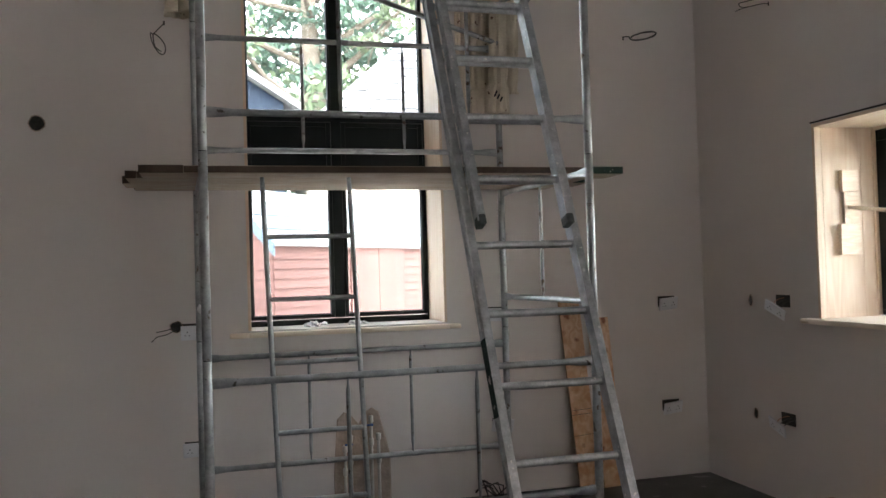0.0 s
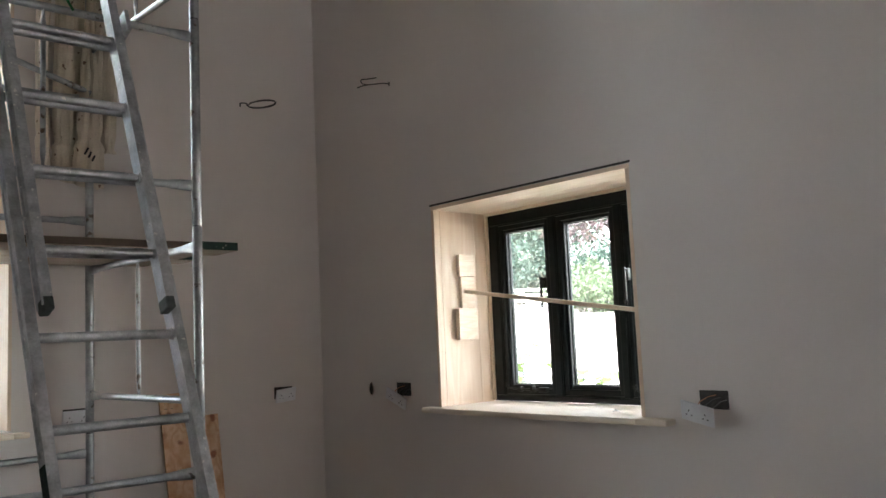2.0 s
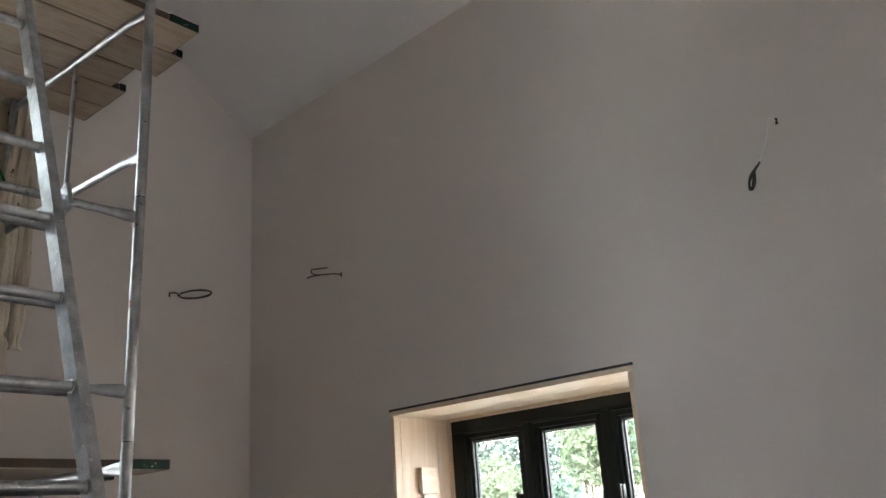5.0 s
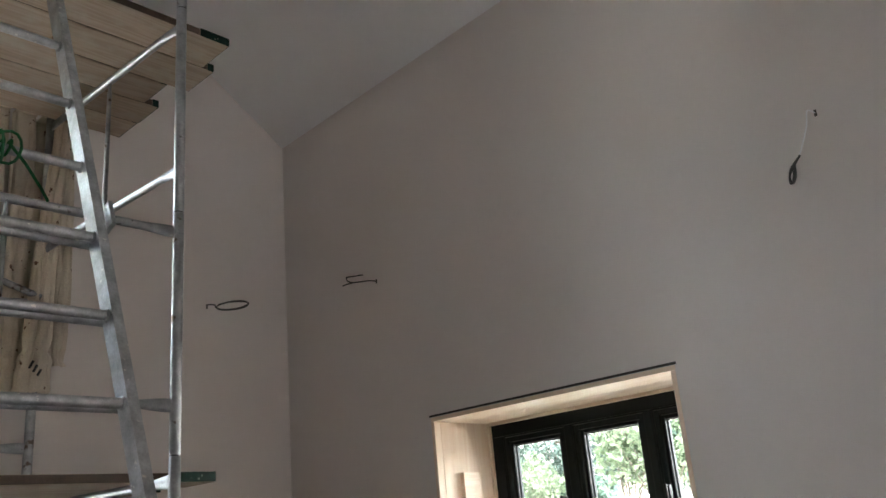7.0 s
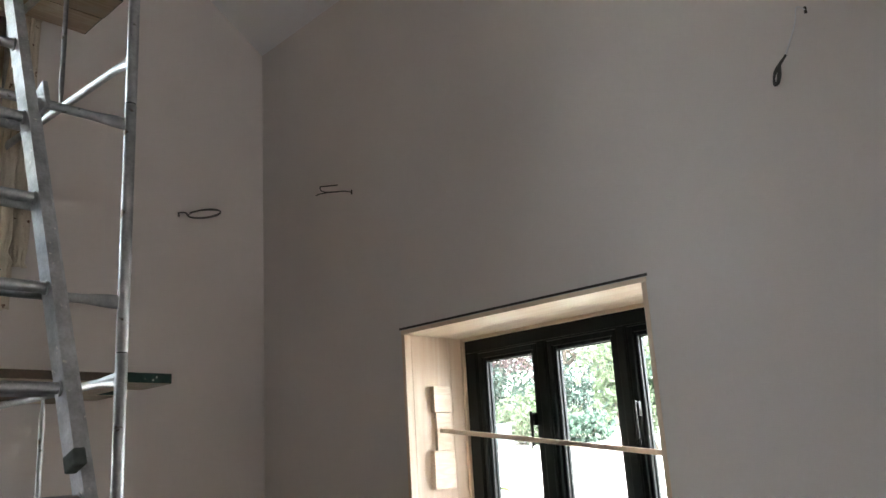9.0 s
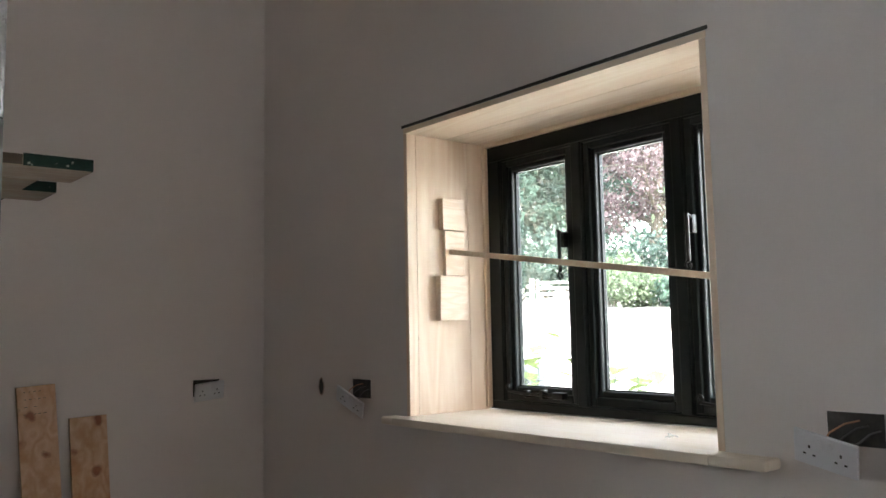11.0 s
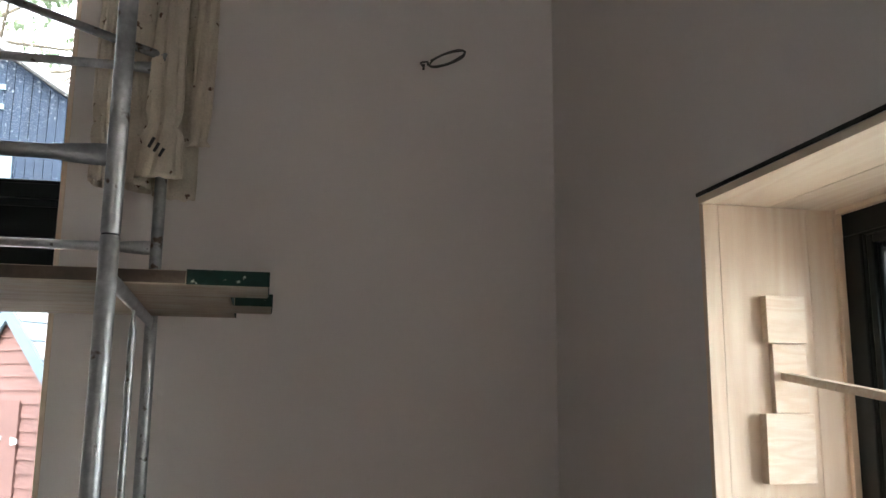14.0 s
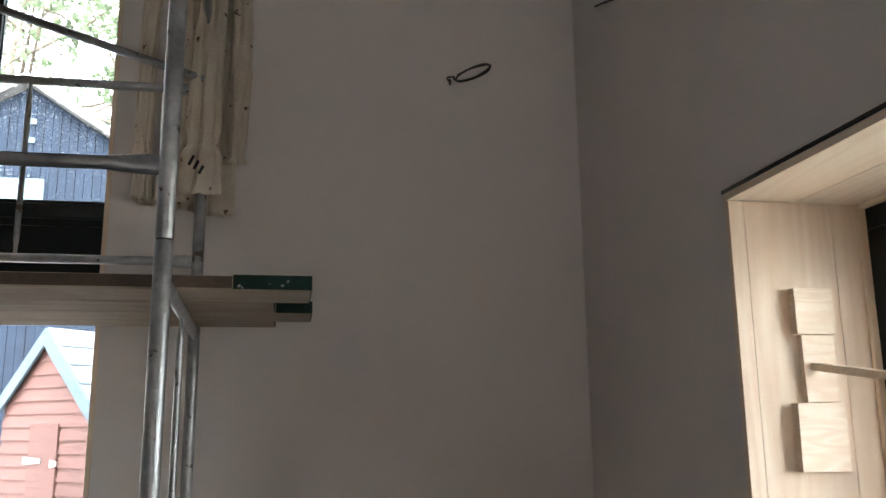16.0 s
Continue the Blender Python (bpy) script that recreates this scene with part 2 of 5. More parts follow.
def box(bm, x0, x1, y0, y1, z0, z1, bevel=0.0):
    r = bmesh.ops.create_cube(bm, size=1)
    for v in r["verts"]:
        v.co = Vector(((x0 + x1) / 2 + v.co.x * (x1 - x0), (y0 + y1) / 2 + v.co.y * (y1 - y0), (z0 + z1) / 2 + v.co.z * (z1 - z0)))
    if bevel:
        es = list({e for v in r["verts"] for e in v.link_edges})
        bmesh.ops.bevel(bm, geom=es, offset=bevel, segments=2, affect="EDGES", profile=0.5)
    return r["verts"]


def oriented_box(bm, m, sx, sy, sz, bevel=0.0):
    """A box of that size centred on the pose m."""
    before = set(bm.verts)
    box(bm, -sx / 2, sx / 2, -sy / 2, sy / 2, -sz / 2, sz / 2, bevel)
    bmesh.ops.transform(bm, matrix=m, verts=[v for v in bm.verts if v not in before])


def sweep(bm, points, radius, sides=10, flat=None, caps=True):
    """A tube along points. radius: one number or one for each point. flat: for each point (wide, thin) factors across it."""
    pts = [Vector(p) for p in points]
    rings = []
    up = None
    for i, p in enumerate(pts):
        d = (pts[min(i + 1, len(pts) - 1)] - pts[max(i - 1, 0)]).normalized()
        if up is None:
            up = Vector((0, 0, 1)) if abs(d.z) < 0.9 else Vector((0, 1, 0))
        side = d.cross(up).normalized()
        up = side.cross(d).normalized()
        r = radius[i] if isinstance(radius, (list, tuple)) else radius
        fa, fb = flat[i] if flat else (1, 1)
        rings.append([bm.verts.new(p + side * (r * fb * math.cos(2 * math.pi * k / sides)) + up * (r * fa * math.sin(2 * math.pi * k / sides)))
                      for k in range(sides)])
    for a, b in zip(rings, rings[1:]):
        for k in range(sides):
            bm.faces.new((a[k], a[(k + 1) % sides], b[(k + 1) % sides], b[k]))
    if caps:
        bm.faces.new(rings[0][::-1])
        bm.faces.new(rings[-1])


def prism_y(bm, poly, y0, y1):
    """The outline poly of (x, z), from y0 to y1."""
    a = [bm.verts.new((x, y0, z)) for x, z in poly]
    b = [bm.verts.new((x, y1, z)) for x, z in poly]
    bm.faces.new(a)
    bm.faces.new(b[::-1])
    for i in range(len(poly)):
        j = (i + 1) % len(poly)
        bm.faces.new((a[j], a[i], b[i], b[j]))
    bmesh.ops.recalc_face_normals(bm, faces=bm.faces[:])


def mesh_of(name, bm, mat, smooth=False, shift=None):
    if shift is not None:
        bmesh.ops.translate(bm, vec=-Vector(shift), verts=bm.verts[:])
    me = bpy.data.meshes.new(name)
    bm.to_mesh(me)
    bm.free()
    for m in mat if isinstance(mat, (list, tuple)) else [mat]:
        me.materials.append(m)
    if smooth:
        me.polygons.foreach_set("use_smooth", [True] * len(me.polygons))
        me.set_sharp_from_angle(angle=radians(40))
    return me


def thing(name, at, label, category, group="", kind=""):
    ob = new(name)
    ob.location, ob.empty_display_size = at, 0.1
    ROOT[ob] = Vector(at)
    return tagged(ob, label, category, group, kind)


def part(name, bm, mat, parent, label="", smooth=False):
    """Links a bmesh in world places as one mesh under a thing or under a part."""
    at = ROOT[parent]
    ob = new(name, mesh_of(name, bm, mat, smooth, at))
    ob.parent = parent
    ROOT[ob] = at
    return tagged(ob, label)


def solo(name, bm, mat, label, category, group="", kind="", smooth=False, at=None):
    if at is None:
        at = Vector((0, 0, 0)) if kind == "structure" else sum((v.co for v in bm.verts), Vector()) / len(bm.verts)
    ob = new(name, mesh_of(name, bm, mat, smooth, at))
    ob.location = at
    ROOT[ob] = Vector(at)
    return tagged(ob, label, category, group, kind)


# ---- the room ----
XR, YB, XL, YF = 3.4, 5.2, -1.7, -3.0
EAVE, RIDGE_X, SLOPE, LIFT = 4.155, 0.85, 0.68, 0.045
WALL = 0.45
# openings: the tall gable window and the low side window
AX0, AX1, AZ0, AZ1 = 0.298, 1.535, 1.125, 4.3
# unseen opening added in the end wall, behind the camera, to let in fill light
OX0, OX1, OZ0, OZ1 = 2.1, 3.25, 0.7, 2.3
BY0, BY1, BZ0, BZ1 = 2.69, 4.036, 1.12, 2.225


def eave_at(y):
    return EAVE + LIFT * (YB - y)


bm = bm_new()
box(bm, XL - WALL, XR + WALL, YF - WALL, YB + WALL, -0.2, 0.0)
solo("floor", bm, SCREED, "dark dusty concrete screed floor", "floor", kind="structure")


def top_z(x):
    return EAVE + SLOPE * (XR - abs(x - RIDGE_X) - RIDGE_X) + 0.12


bm = bm_new()
prism_y(bm, [(XL - WALL, -0.2), (AX0, -0.2), (AX0, top_z(AX0)), (XL - WALL, top_z(XL - WALL))], YB, YB + WALL)
prism_y(bm, [(AX1, -0.2), (XR + WALL, -0.2), (XR + WALL, top_z(XR + WALL)), (AX1, top_z(AX1))], YB, YB + WALL)
prism_y(bm, [(AX0, -0.2), (AX1, -0.2), (AX1, AZ0), (AX0, AZ0)], YB, YB + WALL)
prism_y(bm, [(AX0, AZ1), (AX1, AZ1), (AX1, top_z(AX1)), (RIDGE_X, top_z(RIDGE_X)), (AX0, top_z(AX0))], YB, YB + WALL)
solo("wall_gable", bm, PAINT, "off-white painted plaster gable wall", "wall", kind="structure")
bm = bm_new()
ZT = eave_at(YF) + 0.1
box(bm, XR, XR + WALL, BY1, YB, -0.2, ZT)
box(bm, XR, XR + WALL, YF, BY0, -0.2, ZT)
box(bm, XR, XR + WALL, BY0, BY1, -0.2, BZ0)
box(bm, XR, XR + WALL, BY0, BY1, BZ1, ZT)
solo("wall_side", bm, PAINT, "off-white painted plaster side wall", "wall", kind="structure")
bm = bm_new()
box(bm, XL - WALL, XL, YF, YB, -0.2, ZT)
solo("wall_opposite", bm, PAINT, "off-white painted plaster wall", "wall", kind="structure")
bm = bm_new()
prism_y(bm, [(XL - WALL, -0.2), (OX0, -0.2), (OX0, top_z(OX0) + 0.3), (RIDGE_X, top_z(RIDGE_X) + 0.3), (XL - WALL, top_z(XL - WALL) + 0.3)], YF - WALL, YF)
prism_y(bm, [(OX1, -0.2), (XR + WALL, -0.2), (XR + WALL, top_z(XR + WALL) + 0.3), (OX1, top_z(OX1) + 0.3)], YF - WALL, YF)
prism_y(bm, [(OX0, -0.2), (OX1, -0.2), (OX1, OZ0), (OX0, OZ0)], YF - WALL, YF)
prism_y(bm, [(OX0, OZ1), (OX1, OZ1), (OX1, top_z(OX1) + 0.3), (OX0, top_z(OX0) + 0.3)], YF - WALL, YF)
solo("wall_end", bm, PAINT, "off-white painted plaster end wall with an added unseen light opening", "wall", kind="structure")
bm = bm_new()
for sgn, xe in ((1, XR), (-1, XL)):
    half = abs(xe - RIDGE_X)
    out = xe + sgn * 0.6
    vs = []
    for y in (YF - 0.6, YB + 0.6):
        e = eave_at(y)
        for x, dz in ((RIDGE_X, 0), (out, 0), (out, 0.3), (RIDGE_X, 0.3)):
            vs.append(bm.verts.new((x, y, e + SLOPE * (half - abs(x - RIDGE_X)) + dz)))
    for f in ((0, 1, 5, 4), (1, 2, 6, 5), (2, 3, 7, 6), (3, 0, 4, 7), (0, 3, 2, 1), (4, 5, 6, 7)):
        bm.faces.new([vs[i] for i in f])
bmesh.ops.recalc_face_normals(bm, faces=bm.faces[:])
solo("ceiling", bm, CEILING_PAINT, "white painted vaulted ceiling", "ceiling", kind="structure")

# ---- windows ----


def pane_frame(bm, axis, at, depth, a0, a1, z0, z1, w, wb=None, bevel=0.004):
    """Four bars round an opening a0..a1, z0..z1 (outer), in the plane x = at or y = at."""
    wb = wb or w

    def bar(p0, p1, q0, q1):
        if axis == "x":
            box(bm, at, at + depth, p0, p1, q0, q1, bevel)
        else:
            box(bm, p0, p1, at, at + depth, q0, q1, bevel)
    bar(a0, a0 + w, z0, z1)
    bar(a1 - w, a1, z0, z1)
    bar(a0 + w, a1 - w, z0, z0 + wb)
    bar(a0 + w, a1 - w, z1 - w, z1)


def casement(win, axis, at, a0, a1, z0, z1, w, glass, opens, wb=None, step=0.0):
    """A sash: an outer ring, an inner ring set back by step, a glazing bead and the pane."""
    wb = wb or w
    bm = bm_new()
    f = 0.58 if step else 1.0
    pane_frame(bm, axis, at, 0.055, a0, a1, z0, z1, w * f, wb * f)
    if step:
        pane_frame(bm, axis, at + step, 0.05, a0 + w * f, a1 - w * f, z0 + wb * f, z1 - w * f, w * (1 - f), wb * (1 - f), 0.006)
    # glazing bead
    pane_frame(bm, axis, at + step + 0.022, 0.02, a0 + w, a1 - w, z0 + wb, z1 - w, 0.005, bevel=0.002)
    sash = part("casement", bm, BLACK, win, "black painted casement" if opens else "")
    bm = bm_new()
    g = at + step + 0.03
    if axis == "x":
        box(bm, g, g + 0.006, a0 + w + 0.001, a1 - w - 0.001, z0 + wb + 0.001, z1 - w - 0.001)
    else:
        box(bm, a0 + w + 0.001, a1 - w - 0.001, g, g + 0.006, z0 + wb + 0.001, z1 - w - 0.001)
    p = part("pane", bm, glass, sash)
    p.visible_shadow = False
    return sash


# side window
FX = 3.815
SZ0, SZ1 = 1.156, 2.130
win = thing("window_2", (FX, 3.35, BZ0), "black three-light casement window in pine-lined reveal", "window", kind="structure")
bm = bm_new()
for y0, y1 in ((2.53, 2.668), (3.060, 3.100), (3.500, 3.545), (3.936, 4.014)):
    box(bm, FX - 0.01, FX + 0.08, y0, y1, SZ0, SZ1, 0.004)
    # stepped rebate on either side
    box(bm, FX - 0.003, FX + 0.07, y0 - 0.007, y1 + 0.007, SZ0, SZ1, 0.003)
box(bm, FX - 0.01, FX + 0.08, 2.53, 4.014, 1.125, SZ0 - 0.0005, 0.004)
box(bm, FX - 0.01, FX + 0.08, 2.53, 4.014, SZ1 + 0.0005, 2.215, 0.004)
box(bm, FX - 0.003, FX + 0.07, 2.60, 3.94, SZ1 - 0.007, SZ1 + 0.004, 0.003)
box(bm, FX - 0.003, FX + 0.07, 2.60, 3.94, SZ0 - 0.004, SZ0 + 0.005, 0.002)
part("window_frame", bm, BLACK, win, "black painted window frame")
for a0, a1, opens in ((3.553, 3.928, True), (3.108, 3.492, False), (2.676, 3.052, True)):
    sash = casement(win, "x", FX if opens else FX + 0.003, a0, a1, SZ0 + 0.006, SZ1 - 0.008, 0.042, GLASS_WET, opens, 0.052, 0.012)
    if opens:
        # peg stay along the bottom, curled monkey-tail fastener on the stile
        bm = bm_new()
        x = FX - 0.022
        sweep(bm, [(x, a1 - 0.03, 1.200), (x - 0.004, a1 - 0.1, 1.193), (x, a0 + 0.12, 1.188), (x, a0 + 0.07, 1.190)], 0.0055, 8)
        for ya, yb, za, zb in ((0.05, 0.105, 1.178, 1.203), (0.15, 0.168, 1.176, 1.21), (0.24, 0.255, 1.178, 1.205)):
            box(bm, x - 0.008, FX + 0.001, a0 + ya, a0 + yb, za, zb, 0.003)
        sweep(bm, [(x, a1 - 0.03 + 0.016 * math.cos(k * 0.7) * (1 - k / 14), 1.209 + 0.016 * math.sin(k * 0.7) * (1 - k / 14)) for k in range(11)], 0.004, 6)
        part("casement_stay", bm, IRON, sash, "black curled casement stay", smooth=True)
        bm = bm_new()
        yh = a0 + 0.03 if a0 > 3.3 else a1 - 0.025
        box(bm, x - 0.004, FX + 0.001, yh - 0.008, yh + 0.008, 1.74, 1.80, 0.003)
        sweep(bm, [(x - 0.004, yh, 1.79), (x - 0.022, yh, 1.80), (x - 0.026, yh - 0.004, 1.77), (x - 0.02, yh, 1.70), (x - 0.018, yh, 1.65)]
              + [(x - 0.018, yh + 0.016 * math.sin(k * 0.75) * (1 - k / 13), 1.635 + 0.016 * math.cos(k * 0.75) * (1 - k / 13)) for k in range(1, 11)],
              [0.008] * 2 + [0.007] * 3 + [0.004] * 10, 8)
        part("handle", bm, IRON, sash, "curled monkey-tail window handle", smooth=True)

lining = thing("window_lining", (XR, 3.35, BZ0), "fresh pine boards lining the window reveal", "trim", kind="structure")
for x0, x1 in ((XR - 0.002, 3.4415), (3.4425, 3.7055), (3.7065, FX - 0.012)):
    bm = bm_new()
    box(bm, x0, x1, BY1 - 0.018, BY1 + 0.002, BZ0 + 0.002, BZ1 - 0.02, 0.0012)
    part("board", bm, PINE, lining)
    bm = bm_new()
    box(bm, x0, x1, BY0 - 0.002, BY0 + 0.018, BZ0 + 0.002, BZ1 - 0.02, 0.0012)
    part("board", bm, PINE, lining)
for x0, x1 in ((XR - 0.002, 3.60), (3.602, FX - 0.012)):
    bm = bm_new()
    box(bm, x0, x1, BY0 - 0.004, BY1 + 0.004, BZ1 - 0.018, BZ1 + 0.002, 0.0012)
    part("soffit_board", bm, PINE_X, lining)
bm = bm_new()
box(bm, FX - 0.03, FX - 0.008, BY1 - 0.034, BY1 - 0.019, BZ0 + 0.01, BZ1 - 0.02, 0.002)
part("bead", bm, PINE, lining)
bm = bm_new()
box(bm, FX - 0.03, FX - 0.008, BY0 + 0.02, BY1 - 0.035, BZ1 - 0.034, BZ1 - 0.019, 0.002)
part("bead", bm, PINE_X, lining)
bm = bm_new()
box(bm, XR - 0.004, XR + 0.02, BY0 - 0.01, BY1 + 0.012, BZ1 + 0.004, BZ1 + 0.014)
solo("trim", bm, DARKBOX, "dark shadow gap above the window lining", "trim", kind="structure")
bm = bm_new()
box(bm, 3.322, FX - 0.012, BY0 + 0.0, BY1 - 0.0, 1.094, 1.122, 0.004)
box(bm, 3.322, XR - 0.002, 2.535, BY0 + 0.002, 1.094, 1.122, 0.008)
box(bm, 3.322, XR - 0.002, BY1 - 0.002, 4.105, 1.094, 1.122, 0.008)
solo("window_sill", bm, PINE_SILL, "pale pine window board with rounded nosing", "sill", kind="structure", smooth=True)

bm = bm_new()
sweep(bm, [(3.50, 2.93, 1.126), (3.515, 2.945, 1.136), (3.53, 2.94, 1.125), (3.54, 2.955, 1.133)], 0.0018, 6)
sweep(bm, [(3.508, 2.952, 1.125), (3.522, 2.932, 1.131), (3.538, 2.93, 1.125)], 0.0016, 6)
solo("cable_clip", bm, WHITEPIPE, "small pale cable clip lying on the window board", "clip", smooth=True)

# tall gable window
FY = 5.60
win = thing("window_1", (0.9, FY, AZ0), "tall black two-light window with a dark spandrel panel", "window", kind="structure")
bm = bm_new()
pane_frame(bm, "y", FY - 0.01, 0.09, 0.285, 1.55, 1.12, 4.32, 0.04)
box(bm, 0.878, 0.945, FY - 0.01, FY + 0.08, 1.165, 4.27, 0.004)
for z in (2.09, 2.50):
    box(bm, 0.325, 1.51, FY - 0.012, FY + 0.078, z - 0.03, z + 0.03, 0.004)
part("window_frame", bm, BLACK, win, "black painted window frame")
for x0, x1 in ((0.326, 0.877), (0.946, 1.509)):
    bm = bm_new()
    box(bm, x0, x1, FY + 0.02, FY + 0.05, 2.121, 2.469)
    pane_frame(bm, "y", FY + 0.005, 0.016, x0, x1, 2.121, 2.469, 0.03)
    part("spandrel_panel", bm, BLACK, win, "black painted spandrel panel")
    for z0, z1 in ((1.166, 2.059), (2.531, 4.268)):
        casement(win, "y", FY - 0.014, x0, x1, z0, z1, 0.024 if z0 < 2 else 0.014, GLASS if z0 < 2 else GLASS_WET, True)
lining = thing("window_lining", (0.9, YB, AZ0), "pale board lining of the tall window reveal", "trim", kind="structure")
for x0, x1 in ((AX0 - 0.002, AX0 + 0.016), (AX1 - 0.016, AX1 + 0.002)):
    bm = bm_new()
    box(bm, x0, x1, YB - 0.004, FY - 0.012, AZ0 + 0.002, AZ1 + 0.002, 0.001)
    part("board", bm, PINE, lining)
bm = bm_new()
box(bm, AX0, AX1, YB - 0.004, FY - 0.012, AZ1 - 0.018, AZ1 + 0.004)
part("soffit_board", bm, PINE_LONG, lining)
bm = bm_new()
box(bm, AX0, AX1, 5.125, FY - 0.012, 1.088, 1.1165, 0.004)
box(bm, 0.185, AX0 + 0.002, 5.125, YB - 0.002, 1.088, 1.1165, 0.008)
box(bm, AX1 - 0.002, 1.61, 5.125, YB - 0.002, 1.088, 1.1165, 0.008)
solo("window_sill", bm, PINE_LONG, "pine window board under the tall window", "sill", kind="structure", smooth=True)
# crumpled white paper scraps lying on the tall window's board
for i, (x, y, s) in enumerate(((0.70, 5.38, 0.05), (0.78, 5.45, 0.035), (0.98, 5.42, 0.045), (1.05, 5.45, 0.03))):
    bm = bm_new()
    bmesh.ops.create_icosphere(bm, subdivisions=3, radius=s)
    for v in bm.verts:
        k = noise.noise(v.co * 40 + Vector((i * 7, 0, 0)))
        v.co *= 1 + 0.45 * k
        v.co.z = max(v.co.z * 0.55, -s * 0.3)
    lowest = min(v.co.z for v in bm.verts)
    bmesh.ops.translate(bm, vec=(x, y, 1.1165 - lowest), verts=bm.verts[:])
    solo("paper_scrap", bm, PLASTIC, "crumpled white paper scrap on the window board", "paper", group="scraps on the sill")

# ---- scaffold tower ----
TX0, TX1, TY0, TY1 = 0.062, 1.937, 3.883, 5.07
tower = thing("scaffold_tower", (0.98, 4.47, 0.0), "galvanised steel scaffold tower of stacked tube frames", "scaffold")
POSTS = {(0, 0): (TX0, TY0), (1, 0): (TX1, TY0), (0, 1): (TX0 - 0.045, TY1), (1, 1): (TX1 - 0.055, TY1)}
JOINTS = (0.0, 1.085, 2.02, 2.943, 3.87, 4.5)
for px, py in POSTS.values():
    for z0, z1 in zip(JOINTS, JOINTS[1:]):
        bm = bm_new()
        lo = z0 + (0.0 if z0 == 0 else 0.004)
        sweep(bm, [(px, py, lo), (px, py, lo + 0.004), (px, py, z1 - 0.004), (px, py, z1)], [0.0195, 0.021, 0.021, 0.0195], 14)
        if z0 == 0:
            sweep(bm, [(px, py, 0.0), (px, py, 0.012)], 0.05, 16)
        part("post", bm, STEEL_DULL if (z0 + px) % 2 > 1 else STEEL, tower, smooth=True)
        if z0 > 0:
            bm = bm_new()
            sweep(bm, [(px, py, z0 - 0.012), (px, py, z0 + 0.016)], 0.0188, 12)
            part("spigot", bm, RUBBER, tower, "dark spigot joint", smooth=True)


def tower_rail(a, b, z, r=0.0165):
    """A rail between two posts, its ends pressed flat."""
    a, b = Vector((*a, z)), Vector((*b, z))
    d = (b - a).normalized()
    a, b = a + d * 0.015, b - d * 0.015
    pts = [a, a + d * 0.03, a + d * 0.075, a + d * 0.12, b - d * 0.12, b - d * 0.075, b - d * 0.03, b]
    fl = [(1.5, 0.4), (1.5, 0.4), (1.3, 0.65), (1, 1), (1, 1), (1.3, 0.65), (1.5, 0.4), (1.5, 0.4)]
    bm = bm_new()
    sweep(bm, pts, r, 12, fl)
    part("rail", bm, STEEL, tower, smooth=True)


def tower_upright(x, y, z0, z1):
    bm = bm_new()
    sweep(bm, [(x, y, z0), (x, y, z0 + 0.03), (x, y, z0 + 0.06), (x, y, z1 - 0.06), (x, y, z1 - 0.03), (x, y, z1)], 0.0105, 10,
          [(1.3, 0.5), (1.3, 0.5), (1, 1), (1, 1), (1.3, 0.5), (1.3, 0.5)])
    part("upright", bm, STEEL_DULL, tower, smooth=True)


for row in (0, 1):
    a, b = POSTS[(0, row)], POSTS[(1, row)]
    for z0, z1 in ((0.342, 0.985), (2.198, 2.862)):
        tower_rail(a, b, z0)
        tower_rail(a, b, z1)
        for f in (1 / 3, 2 / 3):
            tower_upright(a[0] + f * (b[0] - a[0]), a[1] + f * (b[1] - a[1]), z0 + 0.01, z1 - 0.01)
for col in (0, 1):
    a, b = POSTS[(col, 0)], POSTS[(col, 1)]
    for z0, z1 in ((1.28, 1.935), (3.13, 3.79)):
        tower_rail(a, b, z0)
        tower_rail(a, b, z1)
        tower_upright((a[0] + b[0]) / 2, (a[1] + b[1]) / 2, z0 + 0.01, z1 - 0.01)
# diagonal brace across the upper lift
bm = bm_new()
sweep(bm, [(TX0 + 0.2, TY1 - 0.035, 3.40), (1.3, TY1 - 0.035, 3.07), (TX1 - 0.06, TY1 - 0.035, 2.89)], 0.016, 10)
part("brace", bm, STEEL_DULL, tower, "slanting brace tube", smooth=True)


def scaffold_board(x0, x1, y0, y1, z0, tilt, green, group):
    t = 0.038
    b = thing("scaffold_board", ((x0 + x1) / 2, (y0 + y1) / 2, z0), "weathered softwood scaffold board with banded ends", "board", group)
    bm = bm_new()
    box(bm, x0, x1, y0, y1, z0, z0 + t, 0.004)
    for v in bm.verts:
        v.co.z += 0.003 * noise.noise(Vector((v.co.x * 2, y0 * 9, 0)))
    part("timber", bm, BOARD, b)
    # darker strip on the front long edge, between the end bands
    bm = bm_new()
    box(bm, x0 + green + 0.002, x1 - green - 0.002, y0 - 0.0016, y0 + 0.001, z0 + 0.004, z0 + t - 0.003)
    part("edge", bm, BOARD_DARK, b, "dark strip along the front edge")
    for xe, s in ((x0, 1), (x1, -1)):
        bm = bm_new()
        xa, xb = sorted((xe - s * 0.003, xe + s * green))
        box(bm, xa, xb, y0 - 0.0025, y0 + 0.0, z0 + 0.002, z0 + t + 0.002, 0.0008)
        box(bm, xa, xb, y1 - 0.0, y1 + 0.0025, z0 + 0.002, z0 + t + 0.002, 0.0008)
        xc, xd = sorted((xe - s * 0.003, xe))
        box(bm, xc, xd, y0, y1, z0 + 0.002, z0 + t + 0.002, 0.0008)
        part("end_band", bm, GREEN if s < 0 else BOARD_DARK, b, "chipped green end band" if s < 0 else "dark end band")
    return b


